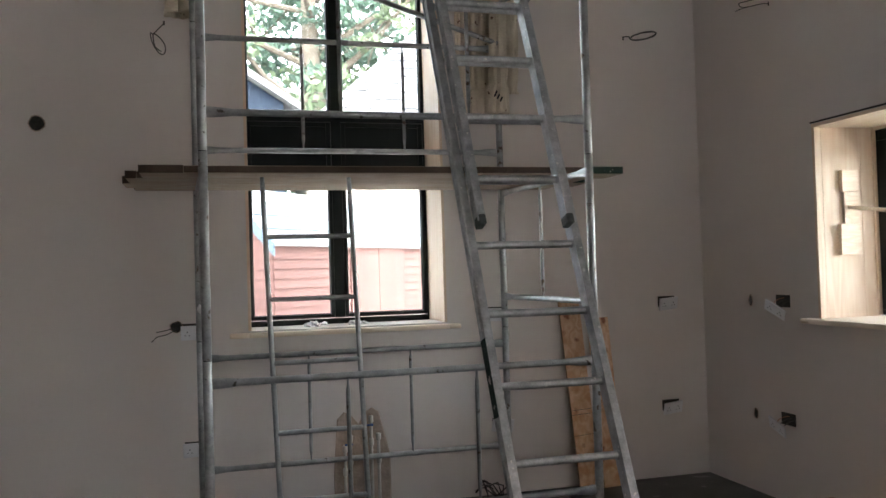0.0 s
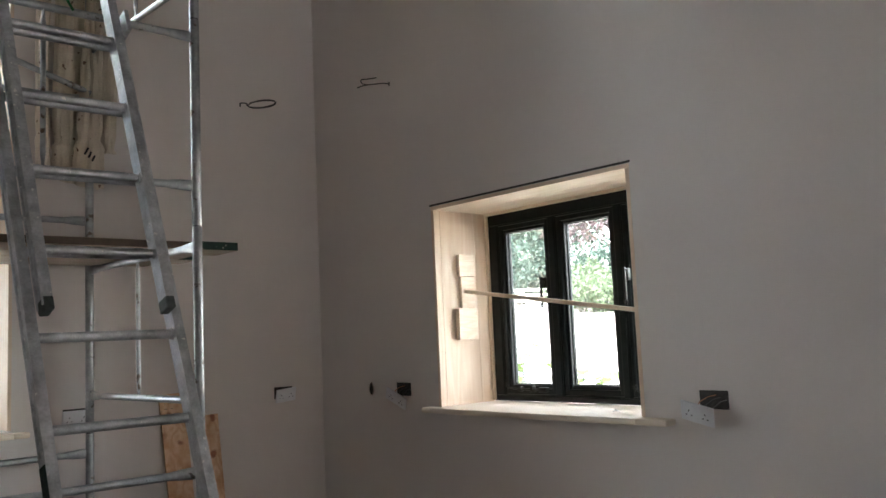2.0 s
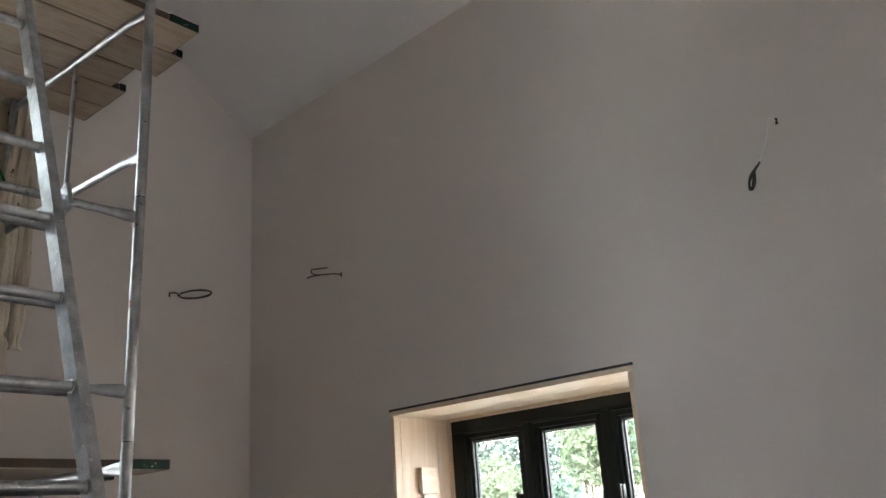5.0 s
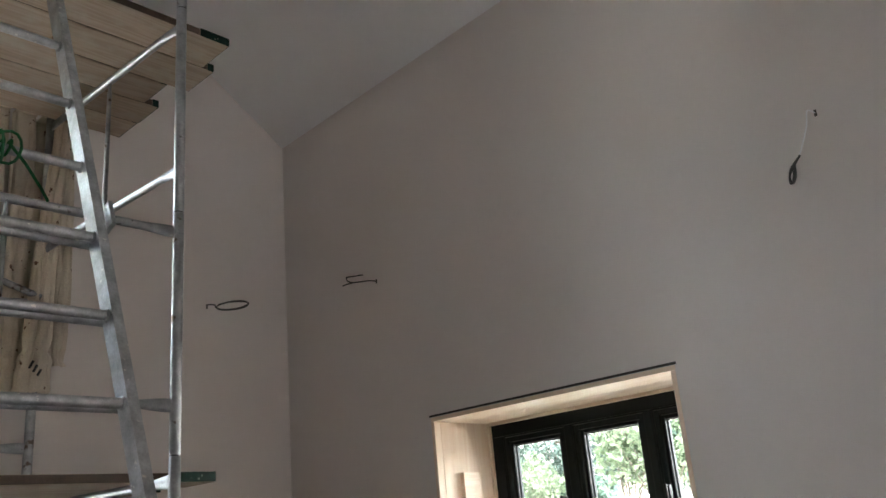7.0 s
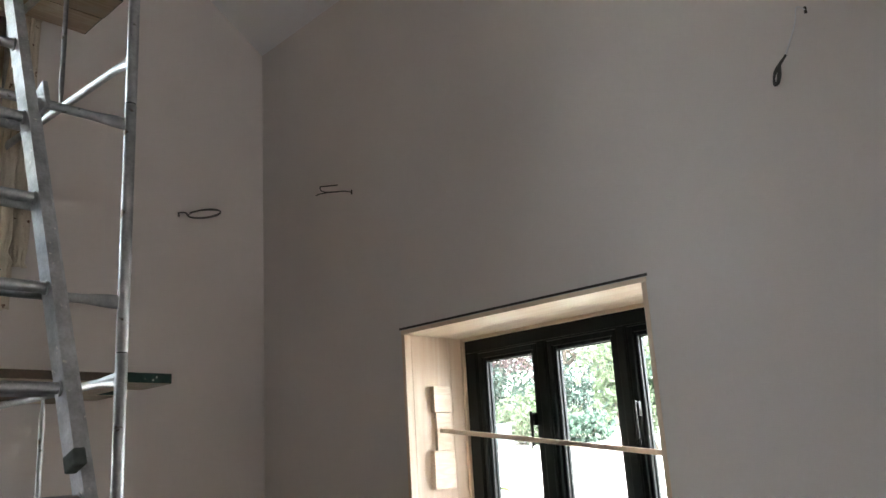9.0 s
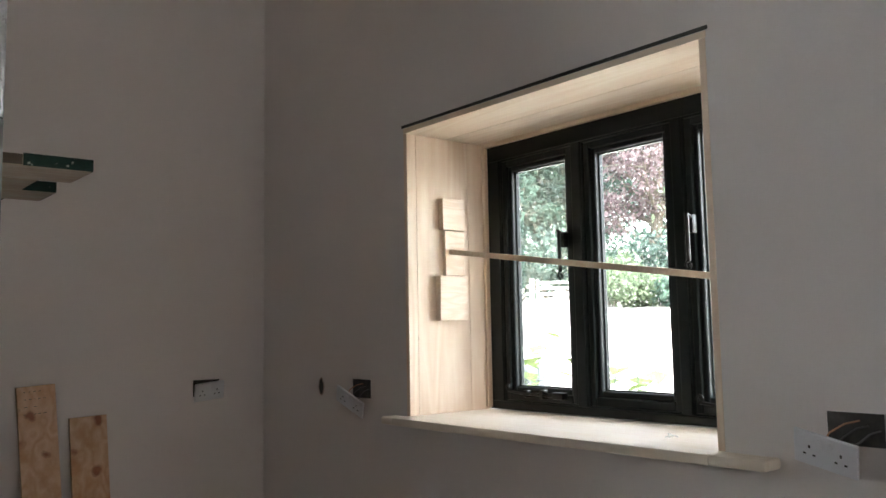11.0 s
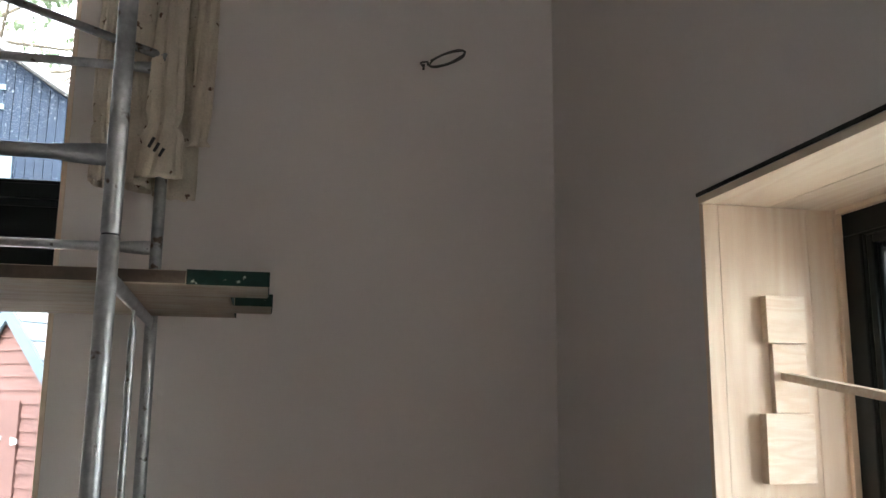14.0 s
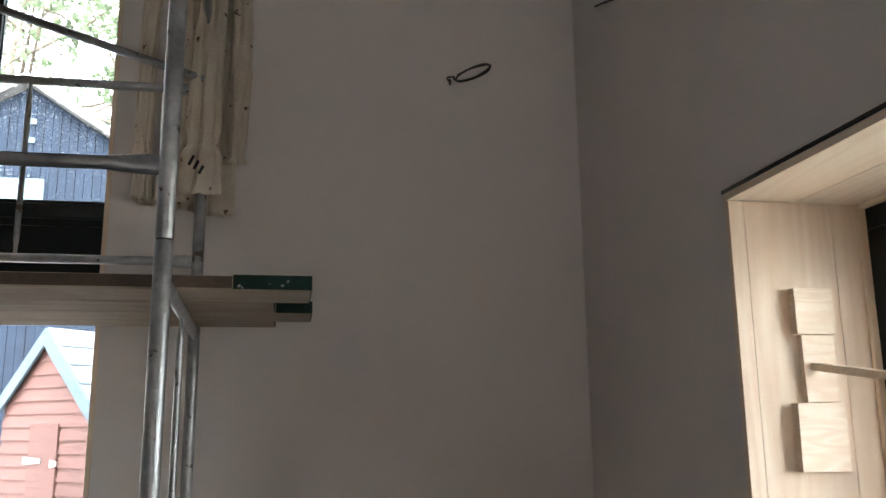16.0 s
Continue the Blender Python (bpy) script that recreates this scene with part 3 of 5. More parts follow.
LOW = 1.956
for x0, x1, y0, y1, g in ((-0.23, 2.272, 4.168, 4.393, 0.20), (-0.31, 2.17, 4.40, 4.622, 0.05), (-0.345, 2.285, 4.635, 4.855, 0.11),
                          (-0.31, 2.165, 4.862, 5.03, 0.05)):
    scaffold_board(x0, x1, y0, y1, LOW, 0, g, "lower platform boards")
HIGH = 3.808
for x0, x1, y0, y1, g in ((-0.3, 2.19, 3.925, 4.143, 0.14), (-0.25, 2.25, 4.152, 4.375, 0.03), (-0.3, 2.14, 4.384, 4.595, 0.03),
                          (-0.28, 2.215, 4.603, 4.808, 0.03), (-0.33, 2.21, 4.815, 5.01, 0.03)):
    scaffold_board(x0, x1, y0, y1, HIGH, 0, g, "upper platform boards")

# ---- leaning extension ladder ----


LADDER_GAP = 0.07


def ladder_y(z, upper):
    return 2.552 + 0.357 * z + (0.0 if upper else LADDER_GAP)


def ladder_x(z, right, upper):
    """The inner face of a stile."""
    if upper:
        return (1.53 if right else 1.185) - 0.036 * z
    return (1.576 if right else 1.158) - 0.04 * z


def on_stile(z, right, upper):
    return Vector((ladder_x(z, right, upper) + (0.013 if right else -0.013), ladder_y(z, upper), z))


def stile_turn(right, upper):
    d = (on_stile(3, right, upper) - on_stile(1, right, upper)).normalized()
    side = (Vector((1, 0, 0)) - d * d.x).normalized()
    return Matrix((side, d.cross(side).normalized(), d)).transposed().to_4x4()


def at_stile(z, right, upper, push=0.0):
    m = stile_turn(right, upper)
    m.translation = on_stile(z, right, upper) + Vector((push, 0, 0))
    return m


lad = thing("extension_ladder", (1.36, 2.62, 0.0), "aluminium two-section extension ladder leaning on the tower", "ladder")
for upper, z0, z1 in ((False, 0.03, 2.72), (True, 1.64, 4.62)):
    for right in (False, True):
        a, b = on_stile(z0, right, upper), on_stile(z1, right, upper)
        m = at_stile((z0 + z1) / 2, right, upper)
        bm = bm_new()
        # a box section with raised lips along both outer edges
        o, half = (1 if right else -1), (b - a).length / 2
        prof = [(-0.013, -0.031), (0.013, -0.031), (0.019, -0.03), (0.019, -0.023), (0.013, -0.022), (0.013, 0.022), (0.019, 0.023), (0.019, 0.03), (0.013, 0.031), (-0.013, 0.031)]
        lo = [bm.verts.new(m @ Vector((o * x, y, -half))) for x, y in prof]
        hi = [bm.verts.new(m @ Vector((o * x, y, half))) for x, y in prof]
        bm.faces.new(lo)
        bm.faces.new(hi)
        for i in range(len(prof)):
            j = (i + 1) % len(prof)
            bm.faces.new((lo[i], lo[j], hi[j], hi[i]))
        bmesh.ops.recalc_face_normals(bm, faces=bm.faces[:])
        part("stile", bm, ALU, lad)
        bm = bm_new()
        oriented_box(bm, at_stile(z0 + 0.005, right, upper), 0.03, 0.066, 0.042, 0.005)
        part("foot", bm, FOOT, lad, "worn grey-green rubber foot")
    for k in range(20):
        z = 0.212 + 0.268 * k
        if z0 + 0.1 < z < z1:
            y = ladder_y(z, upper)
            a, b = Vector((ladder_x(z, False, upper), y, z)), Vector((ladder_x(z, True, upper), y, z))
            d = (b - a).normalized()
            bm = bm_new()
            sweep(bm, [a - d * 0.025, a + d * 0.004, a + d * 0.006, b - d * 0.006, b - d * 0.004, b + d * 0.025],
                  [0.02, 0.02, 0.0155, 0.0155, 0.02, 0.02], 12)
            part("rung", bm, ALU, lad, smooth=True)
for right in (False, True):
    bm = bm_new()
    m = at_stile(2.70, right, False, 0.02 if right else -0.02) @ pose(0, -0.03, 0)
    oriented_box(bm, m, 0.016, 0.11, 0.09, 0.003)
    part("guide_bracket", bm, ALU, lad)
bm = bm_new()
oriented_box(bm, at_stile(1.05, False, False, -0.0195), 0.003, 0.055, 0.30, 0.001)
part("paint_band", bm, GREEN, lad, "chipped green paint on the stile")

# ---- tower's own climbing ladder ----
lad = thing("tower_ladder", (0.56, 4.2, 0.0), "narrow galvanised steel ladder standing inside the tower", "ladder")


def inner_x(z, right):
    return 0.402 - 0.03 * z if not right else 0.845 - 0.033 * z


def inner_y(z):
    return 4.25 + 0.02 * z


for right in (False, True):
    bm = bm_new()
    sweep(bm, [(inner_x(z, right), inner_y(z), z) for z in (0.0, 0.6, 1.2, 1.84, 1.95)], [0.013, 0.013, 0.013, 0.013, 0.011], 10)
    part("stile", bm, STEEL, lad, smooth=True)
for z in (0.0 + 0.04, 0.335, 0.673, 1.02, 1.337, 1.65):
    bm = bm_new()
    sweep(bm, [(inner_x(z, False), inner_y(z), z), (inner_x(z, True), inner_y(z), z)], 0.0125, 10)
    part("rung", bm, STEEL, lad, smooth=True)

# ---- things fixed to the walls ----


def wall_frame(wall, u, z, out=0.0):
    """A pose on a wall at u along it: local x to the right as one faces it, y up, z out into the room."""
    if wall == "gable":
        return Matrix(((1, 0, 0, u), (0, 0, -1, YB - out), (0, 1, 0, z), (0, 0, 0, 1)))
    return Matrix(((0, 0, -1, XR - out), (-1, 0, 0, u), (0, 1, 0, z), (0, 0, 0, 1)))


def socket(wall, u, z, shift=(0, 0, 0.012), turn=(0, 0, 0), wires=False):
    m = wall_frame(wall, u, z)
    s = thing("electrical_socket", m.translation, "white plastic double socket hanging loose from its wall box", "socket", "loose sockets")
    bm = bm_new()
    oriented_box(bm, m @ pose(0, 0, 0.0015), 0.128, 0.074, 0.003, 0.001)
    part("back_box", bm, DARKBOX, s, "dark recessed metal back box")
    p = m @ pose(*shift, *turn)
    bm = bm_new()
    oriented_box(bm, p, 0.146, 0.086, 0.009, 0.003)
    plate = part("faceplate", bm, PLASTIC, s, "white plastic faceplate")
    for c in (-0.036, 0.036):
        for dx, dy, w, h in ((0, 0.014, 0.0045, 0.008), (-0.011, -0.006, 0.0065, 0.0045), (0.011, -0.006, 0.0065, 0.0045)):
            bm = bm_new()
            oriented_box(bm, p @ pose(c + dx, dy - 0.008, 0.0046), w, h, 0.0012)
            part("pin_hole", bm, DARKBOX, plate, "dark pin hole")
    for c in (-0.012, 0.012):
        bm = bm_new()
        oriented_box(bm, p @ pose(c, 0.02, 0.0055), 0.011, 0.02, 0.004, 0.001)
        part("rocker_switch", bm, PLASTIC, plate)
    if wires:
        for k, dx in enumerate((-0.02, 0.0, 0.025)):
            bm = bm_new()
            a, b = m @ Vector((dx + 0.03, 0.02 - 0.01 * k, 0.003)), p @ Vector((dx, 0, -0.006))
            mid = (a + b) / 2 + m.to_3x3() @ Vector((0.012 * (k - 1), 0.006, 0.018))
            sweep(bm, [a, (a + mid) / 2 + Vector((0, 0, 0.006)), mid, (mid + b) / 2, b], 0.0022, 6)
            part("wire", bm, CABLE if k else COPPER, s, smooth=True)
    return s


socket("gable", 3.107, 1.197, (0.004, -0.014, 0.026), (16, 4, 5))
socket("gable", 3.115, 0.487, (0.004, -0.016, 0.026), (18, 4, 5))
socket("gable", 1.85, 1.172, (0, -0.012, 0.022), (14, 0, 0))
socket("gable", 1.885, 0.455, (0, -0.012, 0.022), (14, 0, -6))
socket("gable", -0.03, 1.15, (0.01, -0.018, 0.02), (10, 0, 0))
socket("gable", -0.02, 0.455, (0, -0.01, 0.018), (10, 0, 0))
socket("side", 4.345, 1.212, (-0.016, -0.05, 0.048), (20, 20, -32), True)
socket("side", 4.335, 0.505, (-0.03, -0.045, 0.06), (22, 4, -22), True)
socket("side", 2.353, 1.203, (-0.042, -0.05, 0.062), (22, 2, -13), True)


def wall_hole(wall, u, z, w, h, depth=0.004):
    """A rough-edged knocked-out hole: a raised ragged rim round a dark bottom."""
    m = wall_frame(wall, u, z)
    s = thing("wall_hole", m.translation, "small rough hole cut in the plaster wall", "hole", "holes in the wall")
    rng = random.Random(int(1000 * (u + z)))
    n = 14
    ring = [(math.cos(2 * math.pi * k / n), math.sin(2 * math.pi * k / n), 1 + rng.uniform(-0.12, 0.12)) for k in range(n)]
    bm = bm_new()
    rows = []
    for f, out in ((1.12, 0.0004), (1.06, depth), (1.0, depth), (0.96, 0.001)):
        rows.append([bm.verts.new(m @ Vector((w / 2 * c * j * f * 1.1, h / 2 * d * j * f * 1.1, out))) for c, d, j in ring])
    for a, b in zip(rows, rows[1:]):
        for k in range(n):
            bm.faces.new((a[k], a[(k + 1) % n], b[(k + 1) % n], b[k]))
    bmesh.ops.recalc_face_normals(bm, faces=bm.faces[:])
    part("rim", bm, PLASTER, s, "bare plaster rim")
    bm = bm_new()
    bm.faces.new([bm.verts.new(m @ Vector((w / 2 * c * j * 1.07, h / 2 * d * j * 1.07, 0.0015))) for c, d, j in ring])
    part("cavity", bm, DARKBOX, s, "dark cavity")


wall_hole("side", 4.66, 1.207, 0.034, 0.066)
wall_hole("side", 4.648, 0.492, 0.034, 0.06)
wall_hole("gable", -0.85, 2.363, 0.075, 0.078, 0.006)
wall_hole("gable", -0.118, 1.168, 0.062, 0.062)


def cable(points, label, wall, u, z, r=0.0032, mat=None, hole=True):
    """A loose cable tail out of a wall; points are right, up, out from where it leaves."""
    m = wall_frame(wall, u, z)
    s = thing("cable_tail", m.translation, label, "cable", "loose cable tails")
    pts = [m @ Vector(p) for p in points]
    # Catmull-Rom through the points
    out = []
    for i in range(len(pts) - 1):
        p0, p1, p2, p3 = pts[max(i - 1, 0)], pts[i], pts[i + 1], pts[min(i + 2, len(pts) - 1)]
        for k in range(6):
            t = k / 6
            out.append(0.5 * ((2 * p1) + (p2 - p0) * t + (2 * p0 - 5 * p1 + 4 * p2 - p3) * t * t + (3 * p1 - p0 - 3 * p2 + p3) * t ** 3))
    out.append(pts[-1])
    bm = bm_new()
    sweep(bm, out, r, 7)
    part("sheath", bm, mat or CABLE_DARK, s, smooth=True)
    if hole:
        bm = bm_new()
        oriented_box(bm, m @ pose(0, 0, 0.001), 0.010, 0.026, 0.003, 0.001)
        part("entry_hole", bm, DARKBOX, s, "dark entry slot")


LOOP = "coiled grey cable tail for a future wall lamp"
# two flattened turns of cable standing off the wall
COIL = [(0, 0, 0), (-0.02, -0.004, 0.05), (0.0, -0.012, 0.085)]
for k in range(16):
    a = math.pi + k * 0.80
    COIL.append((0.058 + 0.056 * math.cos(a) + 0.003 * (k % 3), -0.026 + (0.020 + 0.005 * (k // 8)) * math.sin(a), 0.165 + 0.075 * math.cos(a)))
cable(COIL, LOOP, "gable", 2.85, 3.012, 0.004)
cable([(0, 0, 0), (-0.01, 0.0, 0.04), (-0.02, -0.01, 0.09), (-0.03, -0.02, 0.14), (-0.04, -0.016, 0.17), (-0.045, 0.006, 0.175), (-0.04, 0.016, 0.14), (-0.02, 0.03, 0.08)],
      LOOP, "side", 4.372, 3.023, 0.0032)
cable([(-0.02, -0.009, 0.08), (-0.03, -0.016, 0.12), (-0.045, -0.03, 0.17), (-0.05, -0.044, 0.20)], LOOP, "side", 4.372, 3.023, 0.0032, hole=False)
cable([(0, 0, 0), (-0.02, 0.012, 0.02), (-0.03, -0.05, 0.035), (-0.06, -0.12, 0.04), (-0.08, -0.155, 0.04)], "thin pale cable hanging from a wall entry", "side", 1.955, 3.014, 0.0025, PLASTIC)
cable([(-0.075, -0.15, 0.04), (-0.125, -0.21, 0.04), (-0.122, -0.245, 0.04), (-0.105, -0.225, 0.045),
       (-0.10, -0.18, 0.045), (-0.115, -0.24, 0.05), (-0.13, -0.24, 0.04), (-0.12, -0.195, 0.04), (-0.085, -0.16, 0.04)], "dark cable end tied in a small hank", "side", 1.955, 3.014, 0.0042, hole=False)
cable([(0, 0, 0), (-0.03, -0.04, 0.02), (-0.06, -0.075, 0.03), (-0.075, -0.07, 0.03), (-0.065, -0.13, 0.03), (-0.03, -0.185, 0.03), (0.0, -0.19, 0.03), (0.005, -0.14, 0.03),
       (-0.03, -0.09, 0.03), (-0.06, -0.08, 0.035), (-0.05, -0.15, 0.035), (-0.015, -0.18, 0.035)], LOOP, "gable", -0.15, 2.97, 0.0035)
for pts in ([(0, 0, 0), (-0.05, -0.012, 0.03), (-0.10, -0.02, 0.04)], [(0.01, -0.01, 0), (-0.04, -0.035, 0.03), (-0.09, -0.045, 0.04), (-0.125, -0.075, 0.04)]):
    cable(pts, "short stripped wires poking from a wall box", "gable", -0.13, 1.165, 0.0028, hole=False)

# ---- pipework coming up the walls ----


def pipe_group(wall, u, half, top, pipes, label):
    m = wall_frame(wall, u, 0)
    g = thing("pipe_stub", m.translation, label, "pipes")
    rng = random.Random(5)
    poly = [(-half, 0.0), (half, 0.0), (half * 1.0, top * 0.5), (half * 0.82, top * 0.72), (half * 0.62, top * 0.95), (half * 0.38, top), (half * 0.12, top * 0.95),
            (-half * 0.1, top * 0.84), (-half * 0.35, top * 0.93), (-half * 0.6, top * 0.97), (-half * 0.84, top * 0.9), (-half * 0.95, top * 0.7), (-half * 1.02, top * 0.35)]
    bm = bm_new()
    lo = [bm.verts.new(m @ Vector((x * rng.uniform(0.96, 1.04), y, 0.0))) for x, y in poly]
    hi = [bm.verts.new(m @ Vector((x * 0.97, y * 0.99 + 0.002, 0.004))) for x, y in poly]
    bm.faces.new(hi)
    for k in range(len(poly)):
        bm.faces.new((lo[k], lo[(k + 1) % len(poly)], hi[(k + 1) % len(poly)], hi[k]))
    bmesh.ops.recalc_face_normals(bm, faces=bm.faces[:])
    part("bare_patch", bm, PLASTER, g, "unpainted brown plaster patch")
    for x, z, mat, valve in pipes:
        bm = bm_new()
        sweep(bm, [m @ Vector((x, 0.0, 0.03)), m @ Vector((x, z, 0.03))], 0.0095, 10)
        p = part("pipe", bm, mat, g, smooth=True)
        for zz in (z - 0.02, z - 0.16):
            if zz > 0.05:
                bm = bm_new()
                sweep(bm, [m @ Vector((x, zz - 0.022, 0.03)), m @ Vector((x, zz - 0.018, 0.03)), m @ Vector((x, zz + 0.018, 0.03)), m @ Vector((x, zz + 0.022, 0.03))],
                      [0.012, 0.0155, 0.0155, 0.012], 10)
                part("fitting", bm, WHITEPIPE, p, smooth=True)
        if valve:
            bm = bm_new()
            sweep(bm, [m @ Vector((x, z - 0.05, 0.03)), m @ Vector((x, z - 0.05, 0.06))], 0.008, 8)
            oriented_box(bm, m @ pose(x - 0.015, z - 0.05, 0.062), 0.05, 0.012, 0.008, 0.003)
            part("valve_lever", bm, BLUE, p, "dark blue lever")


pipe_group("side", 3.42, 0.085, 0.54, ((-0.05, 0.48, WHITEPIPE, True), (0.0, 0.50, COPPER, True), (0.045, 0.51, WHITEPIPE, True)),
           "three pipe stubs with blue-levered valves rising from floor")
pipe_group("gable", 0.965, 0.175, 0.62, ((-0.11, 0.40, WHITEPIPE, False), (-0.075, 0.46, WHITEPIPE, True), (0.015, 0.44, WHITEPIPE, False), (0.055, 0.57, WHITEPIPE, True), (0.10, 0.46, WHITEPIPE, False)),
           "cluster of white plastic pipe stubs rising from floor")

# ---- timber offcuts ----


def leaning_board(x, w, length, top, lean, skew, marks, label):
    """A strip of plywood stood on the floor against the gable wall."""
    s = thing("plywood_offcut", (x, YB - lean, 0.0), label, "board", "leaning offcuts")
    ang = math.asin(lean / length)
    h = length * math.cos(ang)
    m = Matrix.Translation((x + skew, YB - lean - 0.012, 0.003)) @ pose(0, 0, 0, -math.degrees(ang), 0, 0) @ pose(0, 0, 0, 0, -math.degrees(math.atan2(skew, h)), 0)
    bm = bm_new()
    oriented_box(bm, m @ pose(0, 0, length / 2), w, 0.018, length, 0.0012)
    part("sheet", bm, PLY, s)
    bm = bm_new()
    for dy in (-0.0055, 0.0, 0.0055):
        oriented_box(bm, m @ pose(-w / 2, dy, length / 2), 0.0012, 0.0022, length - 0.004)
        oriented_box(bm, m @ pose(0, dy, length), w - 0.004, 0.0022, 0.0012)
    part("ply_line", bm, PLY_EDGE, s, "dark glue lines on the edges")
    bm = bm_new()
    for dx, dz, ww, hh in marks:
        oriented_box(bm, m @ pose(dx, -0.0092, length - dz), ww, 0.0007, hh)
    if marks:
        part("pencil_mark", bm, INK, s, "faint pencil marks")
    else:
        bm.free()


random.seed(3)
NOTES = [(-0.045 + 0.018 * k + random.uniform(-0.004, 0.004), 0.022 + 0.030 * r, random.uniform(0.006, 0.014), 0.002) for r in range(4) for k in range(5) if random.random() < 0.8]
leaning_board(2.37, 0.147, 1.25, 1.27, 0.10, 0.075, NOTES + [(0, 0.735, 0.147, 0.0022), (0, 0.765, 0.147, 0.0022), (0, 0.90, 0.147, 0.002)],
              "knotty plywood strip with pencil notes leaning on the wall")
leaning_board(2.578, 0.15, 1.11, 1.13, 0.10, 0.04, [], "shorter knotty plywood strip leaning on the wall")
for k, (x0, x1, y0, y1) in enumerate(((2.60, 3.33, 2.7, 3.86), (2.64, 3.34, 2.72, 3.87), (2.68, 3.33, 2.7, 3.88), (2.74, 3.32, 2.74, 3.885), (2.80, 3.33, 2.72, 3.90))):
    bm = bm_new()
    box(bm, x0, x1, y0, y1, 0.032 * k, 0.032 * k + 0.0315, 0.0015)
    solo("plywood_sheet", bm, PLY, "plywood sheet lying in a stack on the floor", "board", "stacked sheets")

YL = BY1 - 0.018
for x0, x1, z0, z1, th in ((3.553, 3.667, 1.836, 1.96, 0.026), (3.57, 3.667, 1.656, 1.834, 0.018), (3.53, 3.669, 1.479, 1.654, 0.03)):
    bm = bm_new()
    box(bm, x0, x1, YL - th, YL + 0.0005, z0, z1, 0.0015)
    for v in bm.verts:
        v.co.x += 0.012 * (v.co.z - z0) * (1 if z1 < 1.7 else -0.6)
    solo("wood_offcut", bm, SCRAP, "pale sawn offcut packed against the reveal lining", "offcut", "offcuts on the reveal")
bm = bm_new()
a, b = Vector((3.603, YL - 0.018, 1.75)), Vector((3.603, BY0 + 0.018, 1.566))
d = (b - a).normalized()
m = Matrix((d.cross(Vector((1, 0, 0))).normalized(), Vector((1, 0, 0)), d)).transposed().to_4x4()
m.translation = (a + b) / 2
oriented_box(bm, m, 0.02, 0.03, (b - a).length, 0.0015)
solo("batten", bm, SCRAP, "thin pine batten wedged across the window reveal", "batten")

# ---- dust sheets hung over the upper boards ----


def dust_sheet(x0, x1, ztop, zbot, y, deep, seed, label, cuff=0.0, top_x=None, top_w=1.0, marks=()):
    """A length of canvas folded into a loose flat roll, hung over the board edge; cuff: the height of its turned-up hem."""
    rng = random.Random(seed)
    nu, nv = 44, 60
    ph = [rng.uniform(0, 6.28) for _ in range(8)]
    cx, half = (x0 + x1) / 2, (x1 - x0) / 2
    tx = cx if top_x is None else top_x
    height = ztop - zbot
    bm = bm_new()
    grid = []
    for j in range(nv + 1):
        v = j / nv
        over = height * (1 - v) - cuff
        # gathered just above the cuff, flared below it
        neck = 1 - (0.2 * math.exp(-(over / 0.05) ** 2) if cuff else 0)
        flare = 1.10 + 0.10 * min(1, -over / max(cuff, 0.01)) if cuff and over < 0 else 1
        lip = 1.22 if cuff and -0.035 < over < 0.0 else 1
        wide = half * (top_w + (1 - top_w) * v ** 1.5) * neck * flare * lip
        xm = tx + (cx - tx) * v ** 1.3 + 0.006 * math.sin(6 * v + ph[0])
        row = []
        for i in range(nu):
            a = 2 * math.pi * i / nu
            c, d = math.cos(a), math.sin(a)
            ridge = abs(math.sin(2.5 * a + ph[1] + 1.6 * math.sin(2.3 * v + ph[2]) + 2.0 * noise.noise(Vector((c, v * 1.5, seed)))))
            sag = noise.noise(Vector((c * 1.3 + ph[3], d * 1.3, v * 5.0 + seed))) + 0.6 * noise.noise(Vector((c * 3, d * 3 + ph[4], v * 13 + seed)))
            crumple = 0.35 * noise.noise(Vector((c * 4, v * 30, ph[5]))) if cuff and over < 0.12 else 0.0
            r = 0.6 + 0.7 * ridge ** 0.7 + 0.5 * sag + crumple
            px = xm + wide * c * (0.8 + 0.2 * r)
            py = min(y + deep * d * r * flare * lip, YB - 0.006)
            pz = ztop - height * v + (0.012 * math.sin(a + ph[6]) + 0.008 * noise.noise(Vector((c * 3, seed, d)))) * v
            row.append(bm.verts.new((px, py, pz)))
        grid.append(row)
    for p, q in zip(grid, grid[1:]):
        for i in range(nu):
            bm.faces.new((p[i], p[(i + 1) % nu], q[(i + 1) % nu], q[i]))
    # the turned-over length that lies on the boards
    front = [grid[0][i] for i in range(nu // 2, nu)]
    lie = [bm.verts.new((w.co.x, 4.87 + 0.012 * math.sin(i), HIGH + 0.048)) for i, w in enumerate(front)]
    for i in range(len(front) - 1):
        bm.faces.new((lie[i], lie[i + 1], front[i + 1], front[i]))
    s = thing("dust_sheet", (cx, y, zbot), label, "cloth", "hanging dust sheets")
    ob = part("cloth", bm, CANVAS, s, smooth=True)
    mod = ob.modifiers.new("thickness", "SOLIDIFY")
    mod.thickness = 0.003
    ob.data.polygons.foreach_set("use_smooth", [True] * len(ob.data.polygons))
    for dx, dz, w, h, tilt in marks:
        bm = bm_new()
        oriented_box(bm, pose(dx, y - deep * 1.42, dz, 0, tilt, 0), w, 0.006, h)
        part("pen_mark", bm, INK, s, "scrawled marker stroke")


